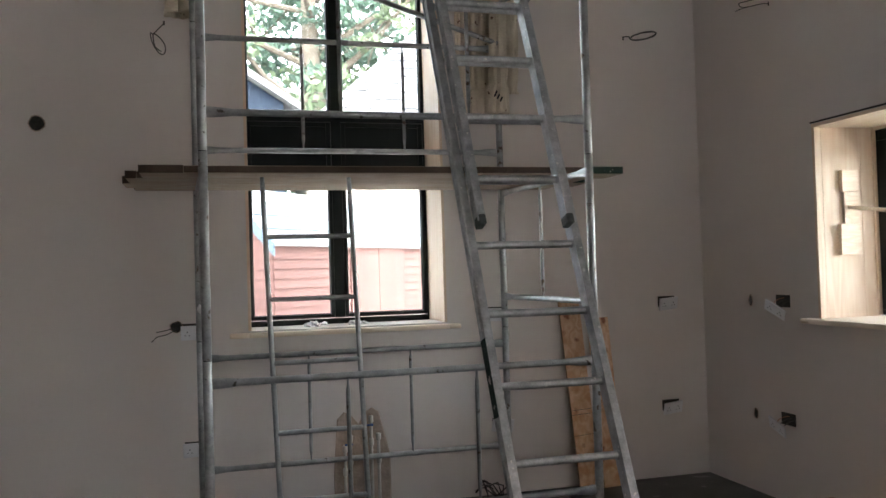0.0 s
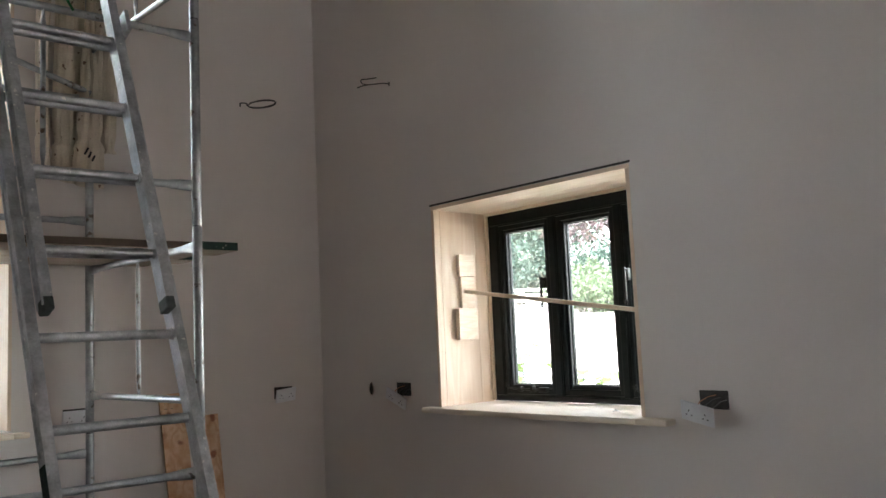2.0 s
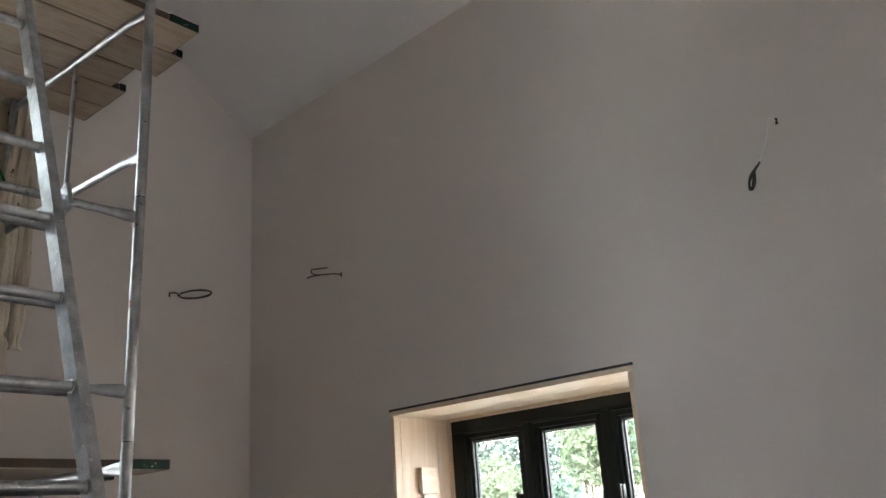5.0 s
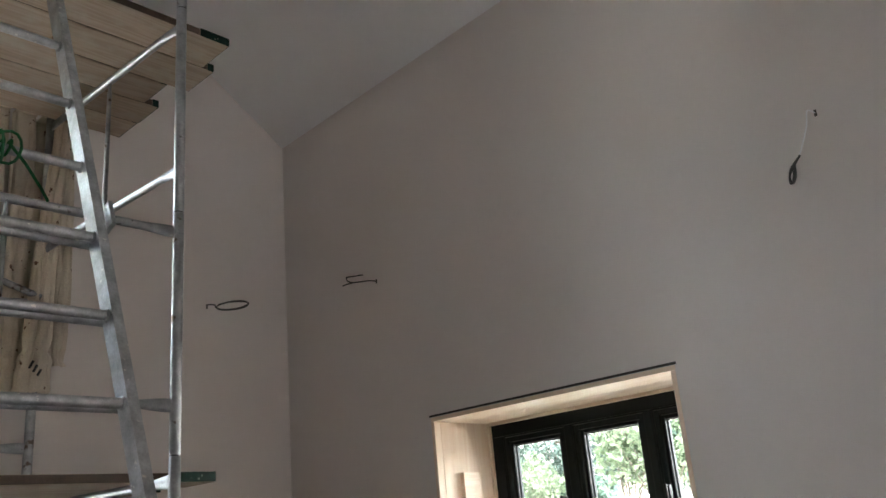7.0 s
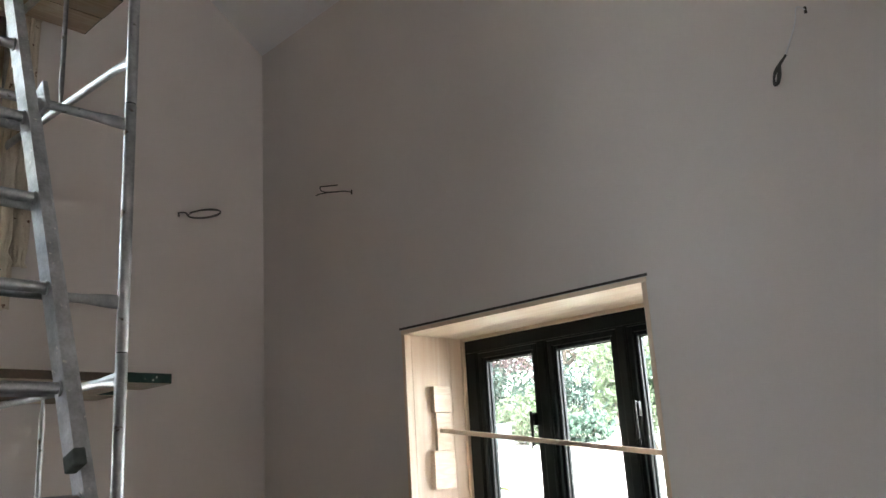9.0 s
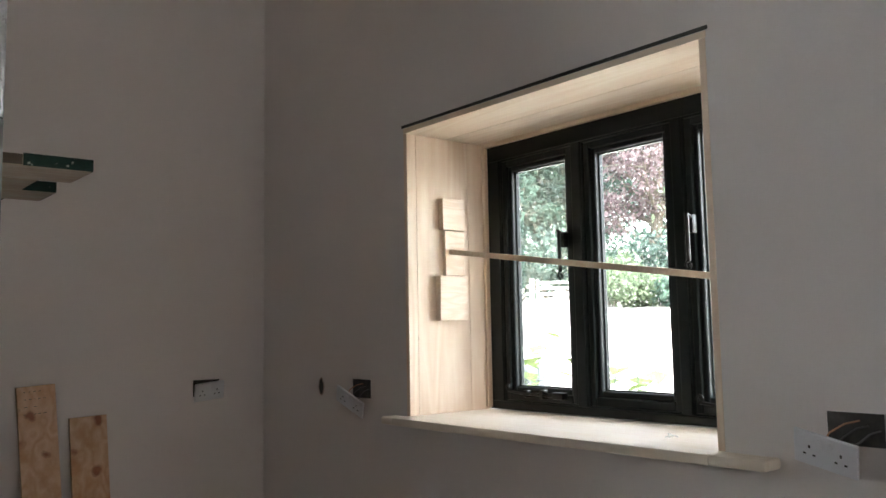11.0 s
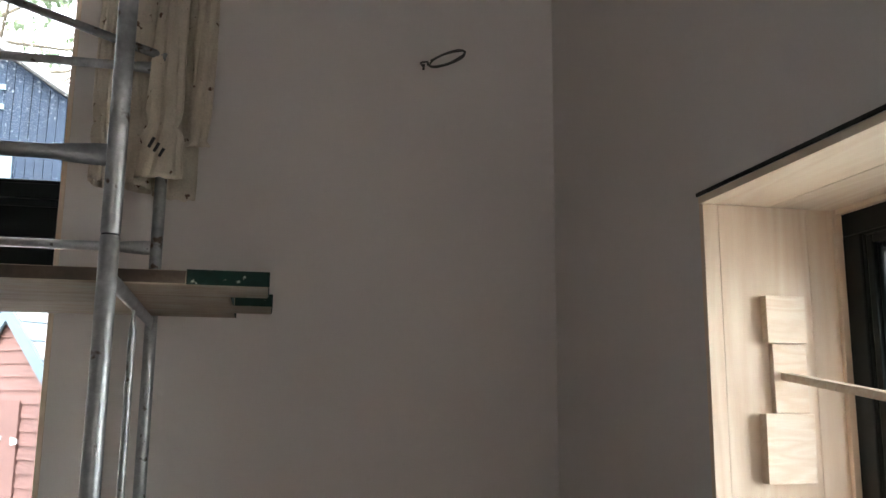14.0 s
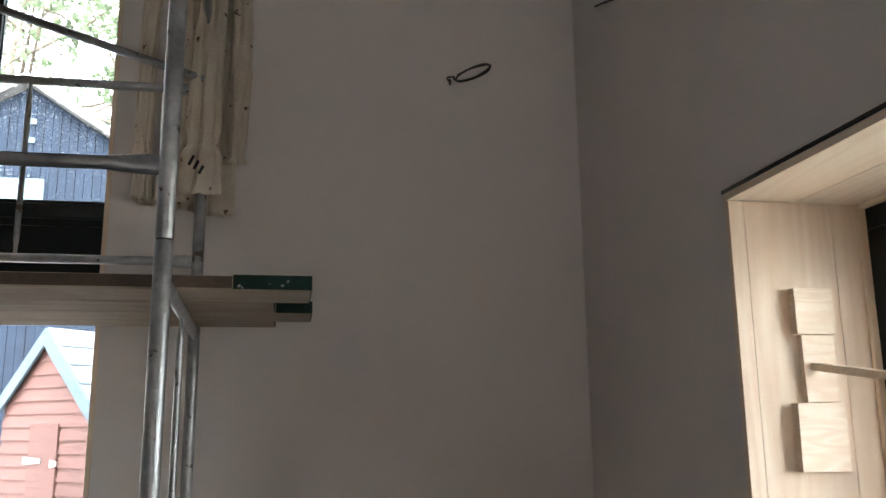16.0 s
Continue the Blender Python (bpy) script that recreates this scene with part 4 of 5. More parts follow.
SHEET = "paint-spattered beige canvas dust sheet hung over boards"
TOPZ = HIGH + 0.045
dust_sheet(1.632, 1.692, TOPZ, 2.43, 5.12, 0.020, 1, SHEET, 0.19)
dust_sheet(1.72, 1.835, TOPZ, 2.425, 5.13, 0.026, 2, SHEET, 0.18, top_w=0.9)
dust_sheet(1.80, 1.928, TOPZ, 2.45, 5.055, 0.030, 3, "beige canvas dust sheet rolled with a marked cuff", 0.175, 1.93, 0.62,
           ((1.848, 2.565, 0.010, 0.04, 25), (1.866, 2.548, 0.010, 0.036, 25), (1.884, 2.530, 0.010, 0.034, 25)))
dust_sheet(1.84, 1.985, TOPZ, 2.405, 5.172, 0.014, 4, SHEET, 0.0)
dust_sheet(1.962, 2.035, TOPZ, 2.59, 5.115, 0.022, 5, "narrow folded canvas strip hanging off the boards", 0.02)
dust_sheet(-0.12, 0.02, TOPZ, 3.0, 5.12, 0.024, 6, SHEET, 0.16)

# ---- green rope knotted on the ladder ----
zr = 0.212 + 0.268 * 10
yr = ladder_y(zr, True)
rope = thing("rope", (1.2, yr, zr), "frayed green polypropylene rope knotted round a rung", "rope")
random.seed(11)
for k in range(3):
    bm = bm_new()
    cx = 1.16 + 0.022 * k
    sweep(bm, [(cx + 0.006 * math.sin(a), yr + 0.024 * math.cos(a), zr + 0.026 * math.sin(a) + 0.003 * k) for a in [i * 0.45 for i in range(15)]], 0.0046, 8)
    part("turn", bm, ROPE, rope, smooth=True)
bm = bm_new()
pts = [Vector((1.16 + 0.075 * math.sin(2.1 * a) * (0.6 + 0.4 * math.cos(a)), yr - 0.035 + 0.02 * math.cos(3 * a), zr - 0.01 + 0.062 * math.sin(3.2 * a + 0.7))) for a in [i * 0.15 for i in range(40)]]
sweep(bm, pts, 0.0046, 8)
part("knot", bm, ROPE, rope, smooth=True)
for end in ([(1.20, yr - 0.035, zr), (1.25, yr - 0.03, zr - 0.05), (1.30, yr - 0.02, zr - 0.11), (1.325, yr - 0.02, zr - 0.15)],
            [(1.15, yr - 0.035, zr - 0.03), (1.11, yr - 0.05, zr - 0.09), (1.06, yr - 0.05, zr - 0.12), (1.03, yr - 0.05, zr - 0.19)]):
    bm = bm_new()
    sweep(bm, end, 0.0048, 8)
    part("tail", bm, ROPE, rope, smooth=True)

# ---- cable tangle on the floor by the gable wall ----
bm = bm_new()
random.seed(8)
for k in range(9):
    a = random.uniform(0, 6.28)
    sweep(bm, [(1.80 + 0.05 * math.cos(a), 5.12 + 0.02 * math.sin(a), 0.006), (1.80 + 0.09 * math.cos(a + 1), 5.10 + 0.03 * math.sin(a), 0.07 + 0.05 * random.random()),
               (1.80 + 0.13 * math.cos(a + 1.6), 5.10 + 0.05 * math.sin(a + 1), 0.03 + 0.09 * random.random())], 0.004, 6)
solo("cable_tangle", bm, CABLE_DARK, "tangle of black cable ends on the floor", "cable", smooth=True)

# ---- outdoors ----
GRAVEL = material("gravel", (0.58, 0.55, 0.50), 0.95, vary=0.15, scale=0.5, bump=0.6, bscale=30)
RED = material("red_shed_paint", (0.115, 0.062, 0.055), 0.75, gloss=0.15, vary=0.12, scale=3, bump=0.15, bscale=40, per_object=0.06)
FASCIA = material("pale_blue_fascia", (0.075, 0.105, 0.13), 0.7, gloss=0.2, vary=0.1, scale=3)
FELT = material("mineral_felt", (0.16, 0.17, 0.175), 0.95, gloss=0.2, vary=0.12, scale=2.0, bump=0.3)
SLATE = material("stone_slate", (0.115, 0.115, 0.12), 0.9, gloss=0.2, vary=0.25, scale=2.0, bump=0.3, per_object=0.2)
TAR = material("tarred_boarding", (0.012, 0.018, 0.03), 0.8, gloss=0.1, vary=0.2, scale=1.5, bump=0.3, bscale=20, stretch=(4, 4, 0.3))
RENDERED = material("house_wall", (0.48, 0.44, 0.38), 0.9, vary=0.1, scale=2)
STONE = material("rubble_stone", (0.36, 0.32, 0.27), 0.9, vary=0.25, scale=3, bump=0.5, bscale=12)
WHITE = material("white_gate_paint", (0.78, 0.78, 0.76), 0.5, vary=0.05)
BARK = material("bark", (0.11, 0.09, 0.07), 0.9, vary=0.3, scale=3, bump=0.6, bscale=14)
POT = material("dark_pot", (0.03, 0.035, 0.045), 0.5, vary=0.2)


def leaf_material(name, colour, glow):
    m = bpy.data.materials.new(name)
    m.use_nodes = True
    n, l = m.node_tree.nodes, m.node_tree.links
    p = n["Principled BSDF"]
    g = n.new("ShaderNodeNewGeometry")
    ramp = n.new("ShaderNodeValToRGB")
    c = Vector(colour)
    ramp.color_ramp.elements[0].color = (*(c * 0.55), 1)
    ramp.color_ramp.elements[1].color = (*(c * 1.5), 1)
    l.new(g.outputs["Random Per Island"], ramp.inputs[0])
    l.new(ramp.outputs[0], p.inputs["Base Color"])
    p.inputs["Roughness"].default_value = 0.6
    tr = n.new("ShaderNodeBsdfTranslucent")
    l.new(ramp.outputs[0], tr.inputs[0])
    mx = n.new("ShaderNodeMixShader")
    mx.inputs[0].default_value = glow
    l.new(p.outputs[0], mx.inputs[1])
    l.new(tr.outputs[0], mx.inputs[2])
    l.new(mx.outputs[0], n["Material Output"].inputs[0])
    return m


LEAF = leaf_material("spring_leaves", (0.07, 0.115, 0.085), 0.4)
LEAF_PALE = leaf_material("pale_leaves", (0.13, 0.17, 0.10), 0.45)
LEAF_DARK = leaf_material("hedge_leaves", (0.05, 0.08, 0.065), 0.3)
LEAF_SAPLING = leaf_material("sapling_leaves", (0.10, 0.15, 0.035), 0.3)
LEAF_COPPER = leaf_material("copper_beech_leaves", (0.14, 0.10, 0.105), 0.4)


def ground_z(x, y):
    return -0.16 + 0.095 * max(0.0, min(x, 40) - 6.5) + 0.02 * max(0.0, min(y, 60) - 12)


bm = bm_new()
xs = [-400, -150, -60, -30, -15, -6, 0, 6.5, 9, 12, 16, 20, 25, 30, 35, 40, 50, 80, 150, 400]
ys = [-400, -150, -60, -20, -6, 0, 6, 12, 18, 24, 30, 40, 60, 90, 160, 400]
gv = [[bm.verts.new((x, y, ground_z(x, y))) for y in ys] for x in xs]
for i in range(len(xs) - 1):
    for j in range(len(ys) - 1):
        bm.faces.new((gv[i][j], gv[i + 1][j], gv[i + 1][j + 1], gv[i][j + 1]))
solo("ground", bm, GRAVEL, "pale gravel drive and yard rising away", "ground", kind="structure")

# plain unseen wall, added to keep low sky light out of the end opening
bm = bm_new()
box(bm, -12, 16, -14.4, -14.0, -0.5, 5.0)
solo("wall_yard", bm, BRICKDUST, "plain brown wall added out of view to block low sky", "wall", kind="structure")


def leaf_cloud(rng, centres, count, size, flatten=0.8):
    """Vertices and faces of small folded leaves scattered through clumps."""
    verts, faces = [], []
    for _ in range(count):
        c, r = centres[int(rng.integers(len(centres)))]
        d = rng.normal(size=3)
        d /= np.linalg.norm(d)
        p = np.array(c) + d * r * rng.uniform(0.35, 1.0) ** 0.6 * np.array((1, 1, flatten))
        a, b = rng.normal(size=3), rng.normal(size=3)
        a /= np.linalg.norm(a)
        b -= a * (a @ b)
        b /= np.linalg.norm(b)
        s = size * rng.uniform(0.6, 1.4)
        k = len(verts)
        verts += [tuple(p - a * s), tuple(p + b * s * 0.55), tuple(p + a * s), tuple(p - b * s * 0.55)]
        faces.append((k, k + 1, k + 2, k + 3))
    return verts, faces


def leaf_part(name, verts, faces, mat, parent, label=""):
    at = ROOT[parent]
    me = bpy.data.meshes.new(name)
    me.from_pydata([tuple(Vector(v) - at) for v in verts], [], faces)
    me.materials.append(mat)
    ob = new(name, me)
    ob.parent = parent
    ROOT[ob] = at
    return tagged(ob, label)


def tree(x, y, height, spread, mat, label, seed, leaves=5000, size=0.16, bare=0.3, limbs=9, clump=0.2, flatten=0.8):
    rng = np.random.default_rng(seed)
    z0 = ground_z(x, y) - 0.05
    t = thing("tree", (x, y, z0), label, "tree", "trees")
    r0 = height * 0.022 + 0.05
    bm = bm_new()
    sway = rng.normal(size=(6, 2)) * height * 0.012
    spine = [Vector((x + sway[k][0] * k / 3, y + sway[k][1] * k / 3, z0 + height * 0.92 * k / 5)) for k in range(6)]
    sweep(bm, spine, [r0 * (1.25, 1, 0.8, 0.58, 0.34, 0.1)[k] for k in range(6)], 9)
    tips = []
    for k in range(limbs):
        f = bare + (0.92 - bare) * (k + rng.uniform(0, 0.8)) / limbs
        base = spine[0].lerp(spine[5], f)
        ang = k * 2.4 + rng.uniform(-0.4, 0.4)
        reach = spread * (1.05 - 0.75 * max(0, f - 0.45)) * rng.uniform(0.7, 1.05)
        tip = base + Vector((math.cos(ang) * reach, math.sin(ang) * reach, reach * rng.uniform(0.25, 0.75)))
        midp = base.lerp(tip, 0.5) + Vector((0, 0, -0.06 * reach))
        sweep(bm, [base, midp, tip], [r0 * 0.42 * (1.2 - f), r0 * 0.26 * (1.2 - f), r0 * 0.06], 6)
        tips += [(tuple(tip), spread * clump * rng.uniform(0.8, 1.4)), (tuple(midp.lerp(tip, 0.4)), spread * clump * rng.uniform(0.7, 1.2))]
        for q in range(3):
            side = tip.lerp(midp, rng.uniform(0.1, 0.7))
            twig = side + Vector(rng.normal(size=3) * reach * 0.28)
            sweep(bm, [side, side.lerp(twig, 0.5) + Vector((0, 0, 0.03 * reach)), twig], [r0 * 0.14, r0 * 0.09, r0 * 0.03], 5)
            tips.append((tuple(twig), spread * clump * rng.uniform(0.6, 1.1)))
    tips.append((tuple(spine[5]), spread * clump * 1.3))
    part("trunk", bm, BARK, t, "rough brown trunk and limbs", smooth=True)
    v, f = leaf_cloud(rng, tips, leaves, size, flatten)
    leaf_part("crown", v, f, mat, t)
    return t


def shrub(x, y, w, h, mat, label, seed, leaves=2500, size=0.09, name="shrub"):
    rng = np.random.default_rng(seed)
    z0 = ground_z(x, y) - 0.03
    t = thing(name, (x, y, z0), label, "shrub", "shrubs")
    bm = bm_new()
    centres = []
    for k in range(11):
        ang, rad = rng.uniform(0, 6.28), w * rng.uniform(0.0, 0.42)
        tip = Vector((x + math.cos(ang) * rad, y + math.sin(ang) * rad, z0 + h * rng.uniform(0.35, 0.88)))
        sweep(bm, [(x + 0.1 * math.cos(ang), y + 0.1 * math.sin(ang), z0), Vector((x, y, z0)).lerp(tip, 0.55) + Vector((0, 0, 0.05 * h)), tip], [0.03, 0.02, 0.008], 5)
        centres.append((tuple(tip), w * rng.uniform(0.14, 0.26)))
        centres.append((tuple(Vector((x, y, z0 + 0.15 * h)).lerp(tip, 0.55)), w * rng.uniform(0.14, 0.24)))
    part("stem", bm, BARK, t)
    v, f = leaf_cloud(rng, centres, leaves, size, 0.9)
    leaf_part("foliage", v, f, mat, t)


# shed in the yard beyond the tall window, seen corner on


def slab(bm, m, pts):
    """A six-sided slab from its eight corners: four of one face, then four of the other."""
    vs = [bm.verts.new(m @ Vector(p)) for p in pts]
    for f in ((0, 1, 2, 3), (7, 6, 5, 4), (0, 4, 5, 1), (1, 5, 6, 2), (2, 6, 7, 3), (3, 7, 4, 0)):
        bm.faces.new([vs[i] for i in f])
    bmesh.ops.recalc_face_normals(bm, faces=bm.faces[:])


def siding(parent, m, x0, x1, z0, z1, step, gable=None, gap=None):
    """Overlapping boards on the plane y = 0 of the pose m. gable: (ridge x, ridge z) over the eaves z1; gap: a doorway (x0, x1, top)."""
    z = z0
    while z < (gable[1] if gable else z1) - 0.03:
        top = min(z + step, gable[1] if gable else z1)
        a, b = x0, x1
        if gable and top > z1:
            f = (gable[1] - top) / (gable[1] - z1)
            a, b = gable[0] - (gable[0] - x0) * f, gable[0] + (x1 - gable[0]) * f
        runs = [(a, gap[0]), (gap[1], b)] if gap and top < gap[2] else [(a, b)]
        for p, q in runs:
            if q - p > 0.04:
                bm = bm_new()
                slab(bm, m, ((p, -0.02, z), (q, -0.02, z), (q, -0.004, top), (p, -0.004, top), (p, 0.004, z), (q, 0.004, z), (q, 0.004, top), (p, 0.004, top)))
                part("plank", bm, RED, parent)
        z = top


GZ = -0.16
CX, CY, RZ, EZ, HALF, LONG = 0.715, 8.99, 2.37, 1.81, 0.58, 4.2
ang = radians(42)
back = Vector((-math.cos(ang), math.sin(ang), 0))
along_shed = Vector((math.sin(ang), math.cos(ang), 0))
ML = Matrix((along_shed, back, Vector((0, 0, 1)))).transposed().to_4x4()
ML.translation = (CX, CY, 0)
MG = Matrix((-back, along_shed, Vector((0, 0, 1)))).transposed().to_4x4()
MG.translation = (CX, CY, 0)
shed = thing("shed", (CX, CY, GZ), "red weatherboarded gabled shed with pale blue bargeboards", "shed")
bm = bm_new()
lo = [bm.verts.new(MG @ Vector((x, y, z))) for y in (0.006, LONG) for x, z in ((-2 * HALF + 0.01, GZ), (-0.006, GZ), (-0.006, EZ), (-HALF, RZ - 0.03), (-2 * HALF + 0.01, EZ))]
for f in ((0, 1, 2, 3, 4), (9, 8, 7, 6, 5), (0, 5, 6, 1), (1, 6, 7, 2), (2, 7, 8, 3), (3, 8, 9, 4), (4, 9, 5, 0)):
    bm.faces.new([lo[k] for k in f])
bmesh.ops.recalc_face_normals(bm, faces=bm.faces[:])
part("wall", bm, RED, shed)
siding(shed, MG, -2 * HALF, 0.0, GZ, EZ, 0.105, (-HALF, RZ), (-0.74, -0.36, 1.66))
siding(shed, ML, 0.0, LONG, GZ, EZ, 0.105, None, (1.45, 2.75, 1.78))
for s in (0, 1):
    xe, dirn = (0.0, 1) if s else (-2 * HALF, -1)
    over = 0.07
    dz = (RZ - EZ) / HALF * over
    ex, ez = xe + dirn * over, EZ - dz
    bm = bm_new()
    slab(bm, MG, ((-HALF, -0.05, RZ + 0.02), (ex, -0.05, ez + 0.02), (ex, LONG + 0.1, ez + 0.02), (-HALF, LONG + 0.1, RZ + 0.02),
                  (-HALF, -0.05, RZ + 0.06), (ex, -0.05, ez + 0.05), (ex, LONG + 0.1, ez + 0.05), (-HALF, LONG + 0.1, RZ + 0.06)))
    part("roof", bm, FELT, shed, "pale grey felt roof")
    for k in range(1, 4):
        f = k / 4
        bm = bm_new()
        cx, cz = -HALF + (ex + HALF) * f, RZ + (ez - RZ) * f + 0.056
        slab(bm, MG, ((cx - 0.012, -0.05, cz + 0.006), (cx + 0.012, -0.05, cz - 0.004), (cx + 0.012, LONG + 0.1, cz - 0.004), (cx - 0.012, LONG + 0.1, cz + 0.006),
                      (cx - 0.012, -0.05, cz + 0.012), (cx + 0.012, -0.05, cz + 0.004), (cx + 0.012, LONG + 0.1, cz + 0.004), (cx - 0.012, LONG + 0.1, cz + 0.012)))
        part("felt_lap", bm, FASCIA, shed, "darker felt lap")
    bm = bm_new()
    slab(bm, MG, ((-HALF, -0.075, RZ + 0.05), (ex, -0.075, ez + 0.045), (ex, -0.075, ez - 0.09), (-HALF, -0.075, RZ - 0.09),
                  (-HALF, -0.052, RZ + 0.05), (ex, -0.052, ez + 0.045), (ex, -0.052, ez - 0.09), (-HALF, -0.052, RZ - 0.09)))
    part("bargeboard", bm, FASCIA, shed, "pale blue bargeboard")
bm = bm_new()
slab(bm, MG, ((-0.735, -0.03, GZ + 0.06), (-0.365, -0.03, GZ + 0.06), (-0.365, -0.03, 1.65), (-0.735, -0.03, 1.65),
              (-0.735, 0.005, GZ + 0.06), (-0.365, 0.005, GZ + 0.06), (-0.365, 0.005, 1.65), (-0.735, 0.005, 1.65)))
door = part("door", bm, RED, shed, "plain red plank door")
for x0, x1, z in ((-0.78, -0.55, 1.36), (-0.42, -0.34, 1.34)):
    bm = bm_new()
    slab(bm, MG, ((x0, -0.042, z - 0.03), (x1, -0.042, z - 0.015), (x1, -0.042, z + 0.015), (x0, -0.042, z + 0.03),
                  (x0, -0.028, z - 0.03), (x1, -0.028, z - 0.015), (x1, -0.028, z + 0.015), (x0, -0.028, z + 0.03)))
    part("hinge", bm, STEEL, door, "galvanised hinge plate")
for x0, x1 in ((1.46, 2.095), (2.105, 2.74)):
    bm = bm_new()
    slab(bm, ML, ((x0, -0.03, GZ + 0.06), (x1, -0.03, GZ + 0.06), (x1, -0.03, 1.77), (x0, -0.03, 1.77), (x0, 0.005, GZ + 0.06), (x1, 0.005, GZ + 0.06), (x1, 0.005, 1.77), (x0, 0.005, 1.77)))
    part("door", bm, RED, shed, "plain red double door leaf")

# tarred barn
barn = thing("barn", (-2.0, 22.0, GZ), "large dark blue-black boarded barn with gabled roof", "barn")
bm = bm_new()
BX, BZ, BE, BY, BW = -2.6, 7.75, 5.0, 17.6, 4.2
prism_y(bm, [(BX - BW, GZ), (BX + BW, GZ), (BX + BW, BE), (BX, BZ), (BX - BW, BE)], BY, BY + 9)
part("wall", bm, TAR, barn)
for k in range(56):
    x = BX - BW + 0.15 * k
    bm = bm_new()
    top = BZ - abs(x + 0.075 - BX) / BW * (BZ - BE) - 0.08
    box(bm, x + 0.004, x + 0.146, BY - 0.02 - 0.008 * (k % 2), BY - 0.001, GZ + 0.2, top)
    part("plank", bm, TAR, barn)
for s in (-1, 1):
    bm = bm_new()
    vs = [bm.verts.new((x, y, z)) for y in (BY - 0.3, BY + 9.3) for x, z in ((BX, BZ + 0.03), (BX + s * 4.55, BE - 0.23 + 0.03), (BX + s * 4.55, BE - 0.05), (BX, BZ + 0.20))]
    for f in ((0, 1, 5, 4), (1, 2, 6, 5), (2, 3, 7, 6), (3, 0, 4, 7), (0, 3, 2, 1), (4, 5, 6, 7)):
        bm.faces.new([vs[i] for i in f])
    bmesh.ops.recalc_face_normals(bm, faces=bm.faces[:])
    part("roof", bm, SLATE, barn, "grey slate roof")
bm = bm_new()
box(bm, -3.0, -2.2, BY - 0.09, BY - 0.03, 4.6, 6.0, 0.01)
part("door", bm, FASCIA, barn, "pale hatch door")
for z in (6.72, 7.08):
    bm = bm_new()
    box(bm, -2.54, -2.42, BY - 0.08, BY - 0.03, z - 0.05, z + 0.05, 0.005)
    part("window", bm, FASCIA, barn, "small white-painted hatch")

# slate-roofed house with a hipped roof
house = thing("house", (6.0, 18.0, GZ), "rendered house with a hipped stone-slate roof", "house")
HX0, HX1, HY0, HY1, HE, HR = 2.1, 11.0, 14.5, 20.5, 4.1, 7.2
bm = bm_new()
box(bm, HX0, HX1, HY0, HY1, GZ, HE)
part("wall", bm, RENDERED, house)
c = [(HX0 - 0.3, HY0 - 0.3, HE), (HX1 + 0.3, HY0 - 0.3, HE), (HX1 + 0.3, HY1 + 0.3, HE), (HX0 - 0.3, HY1 + 0.3, HE), (HX0 + 3.0, (HY0 + HY1) / 2, HR), (HX1 - 3.0, (HY0 + HY1) / 2, HR)]
bm = bm_new()
vs = [bm.verts.new(p) for p in c]
for f in ((0, 1, 5, 4), (1, 2, 5), (2, 3, 4, 5), (3, 0, 4), (3, 2, 1, 0)):
    bm.faces.new([vs[i] for i in f])
roof = part("roof", bm, SLATE, house, "stone-slate hipped roof")
# courses of slates on the slope that faces the yard
rng = random.Random(4)
a, b, e, d = (Vector(p) for p in (c[0], c[1], c[5], c[4]))
nrm = (b - a).cross(d - a).normalized()
courses = 16
for k in range(courses):
    f0, f1 = k / courses, (k + 1.15) / courses
    p0, p1 = a.lerp(d, f0), b.lerp(e, f0)
    q0, q1 = a.lerp(d, min(1, f1)), b.lerp(e, min(1, f1))
    n = max(2, int((p1 - p0).length / 0.42))
    for i in range(n):
        if (p0.lerp(p1, i / n)).x > 6.5:
            break
        bm = bm_new()
        u0, u1 = i / n + 0.004, (i + 1) / n - 0.004
        lift = nrm * (0.035 + rng.uniform(0, 0.012))
        low = nrm * 0.01
        vs = [bm.verts.new(p) for p in (p0.lerp(p1, u0) + lift, p0.lerp(p1, u1) + lift, q0.lerp(q1, u1) + low, q0.lerp(q1, u0) + low,
                                        p0.lerp(p1, u0), p0.lerp(p1, u1))]
        for f in ((0, 1, 2, 3), (4, 5, 1, 0), (4, 0, 3), (5, 2, 1)):
            bm.faces.new([vs[j] for j in f])
        part("slate", bm, SLATE, roof)

# trees behind the yard
tree(3.4, 27, 17, 6.2, LEAF_PALE, "tall tree in pale spring leaf behind the yard", 21, 9000, 0.16, 0.22, 30, 0.16, 0.4)
tree(-7.0, 30, 18, 6.5, LEAF_PALE, "tall tree in pale spring leaf behind the barn", 22, 9000, 0.16, 0.22, 30, 0.16, 0.4)
tree(8.5, 30, 14, 5.5, LEAF, "spreading green tree behind the slate-roofed house", 23, 8000, 0.16, 0.25, 20, 0.2, 0.4)
tree(0.0, 36, 16, 6.0, LEAF, "spreading green tree behind the barn", 24, 9000, 0.18, 0.25, 24, 0.2, 0.4)

# beyond the side window: gate, wall, hedge and trees round the drive


def polar(az, dist, ex=1.95, ey=1.85):
    return ex + dist * math.sin(radians(az)), ey + dist * math.cos(radians(az))


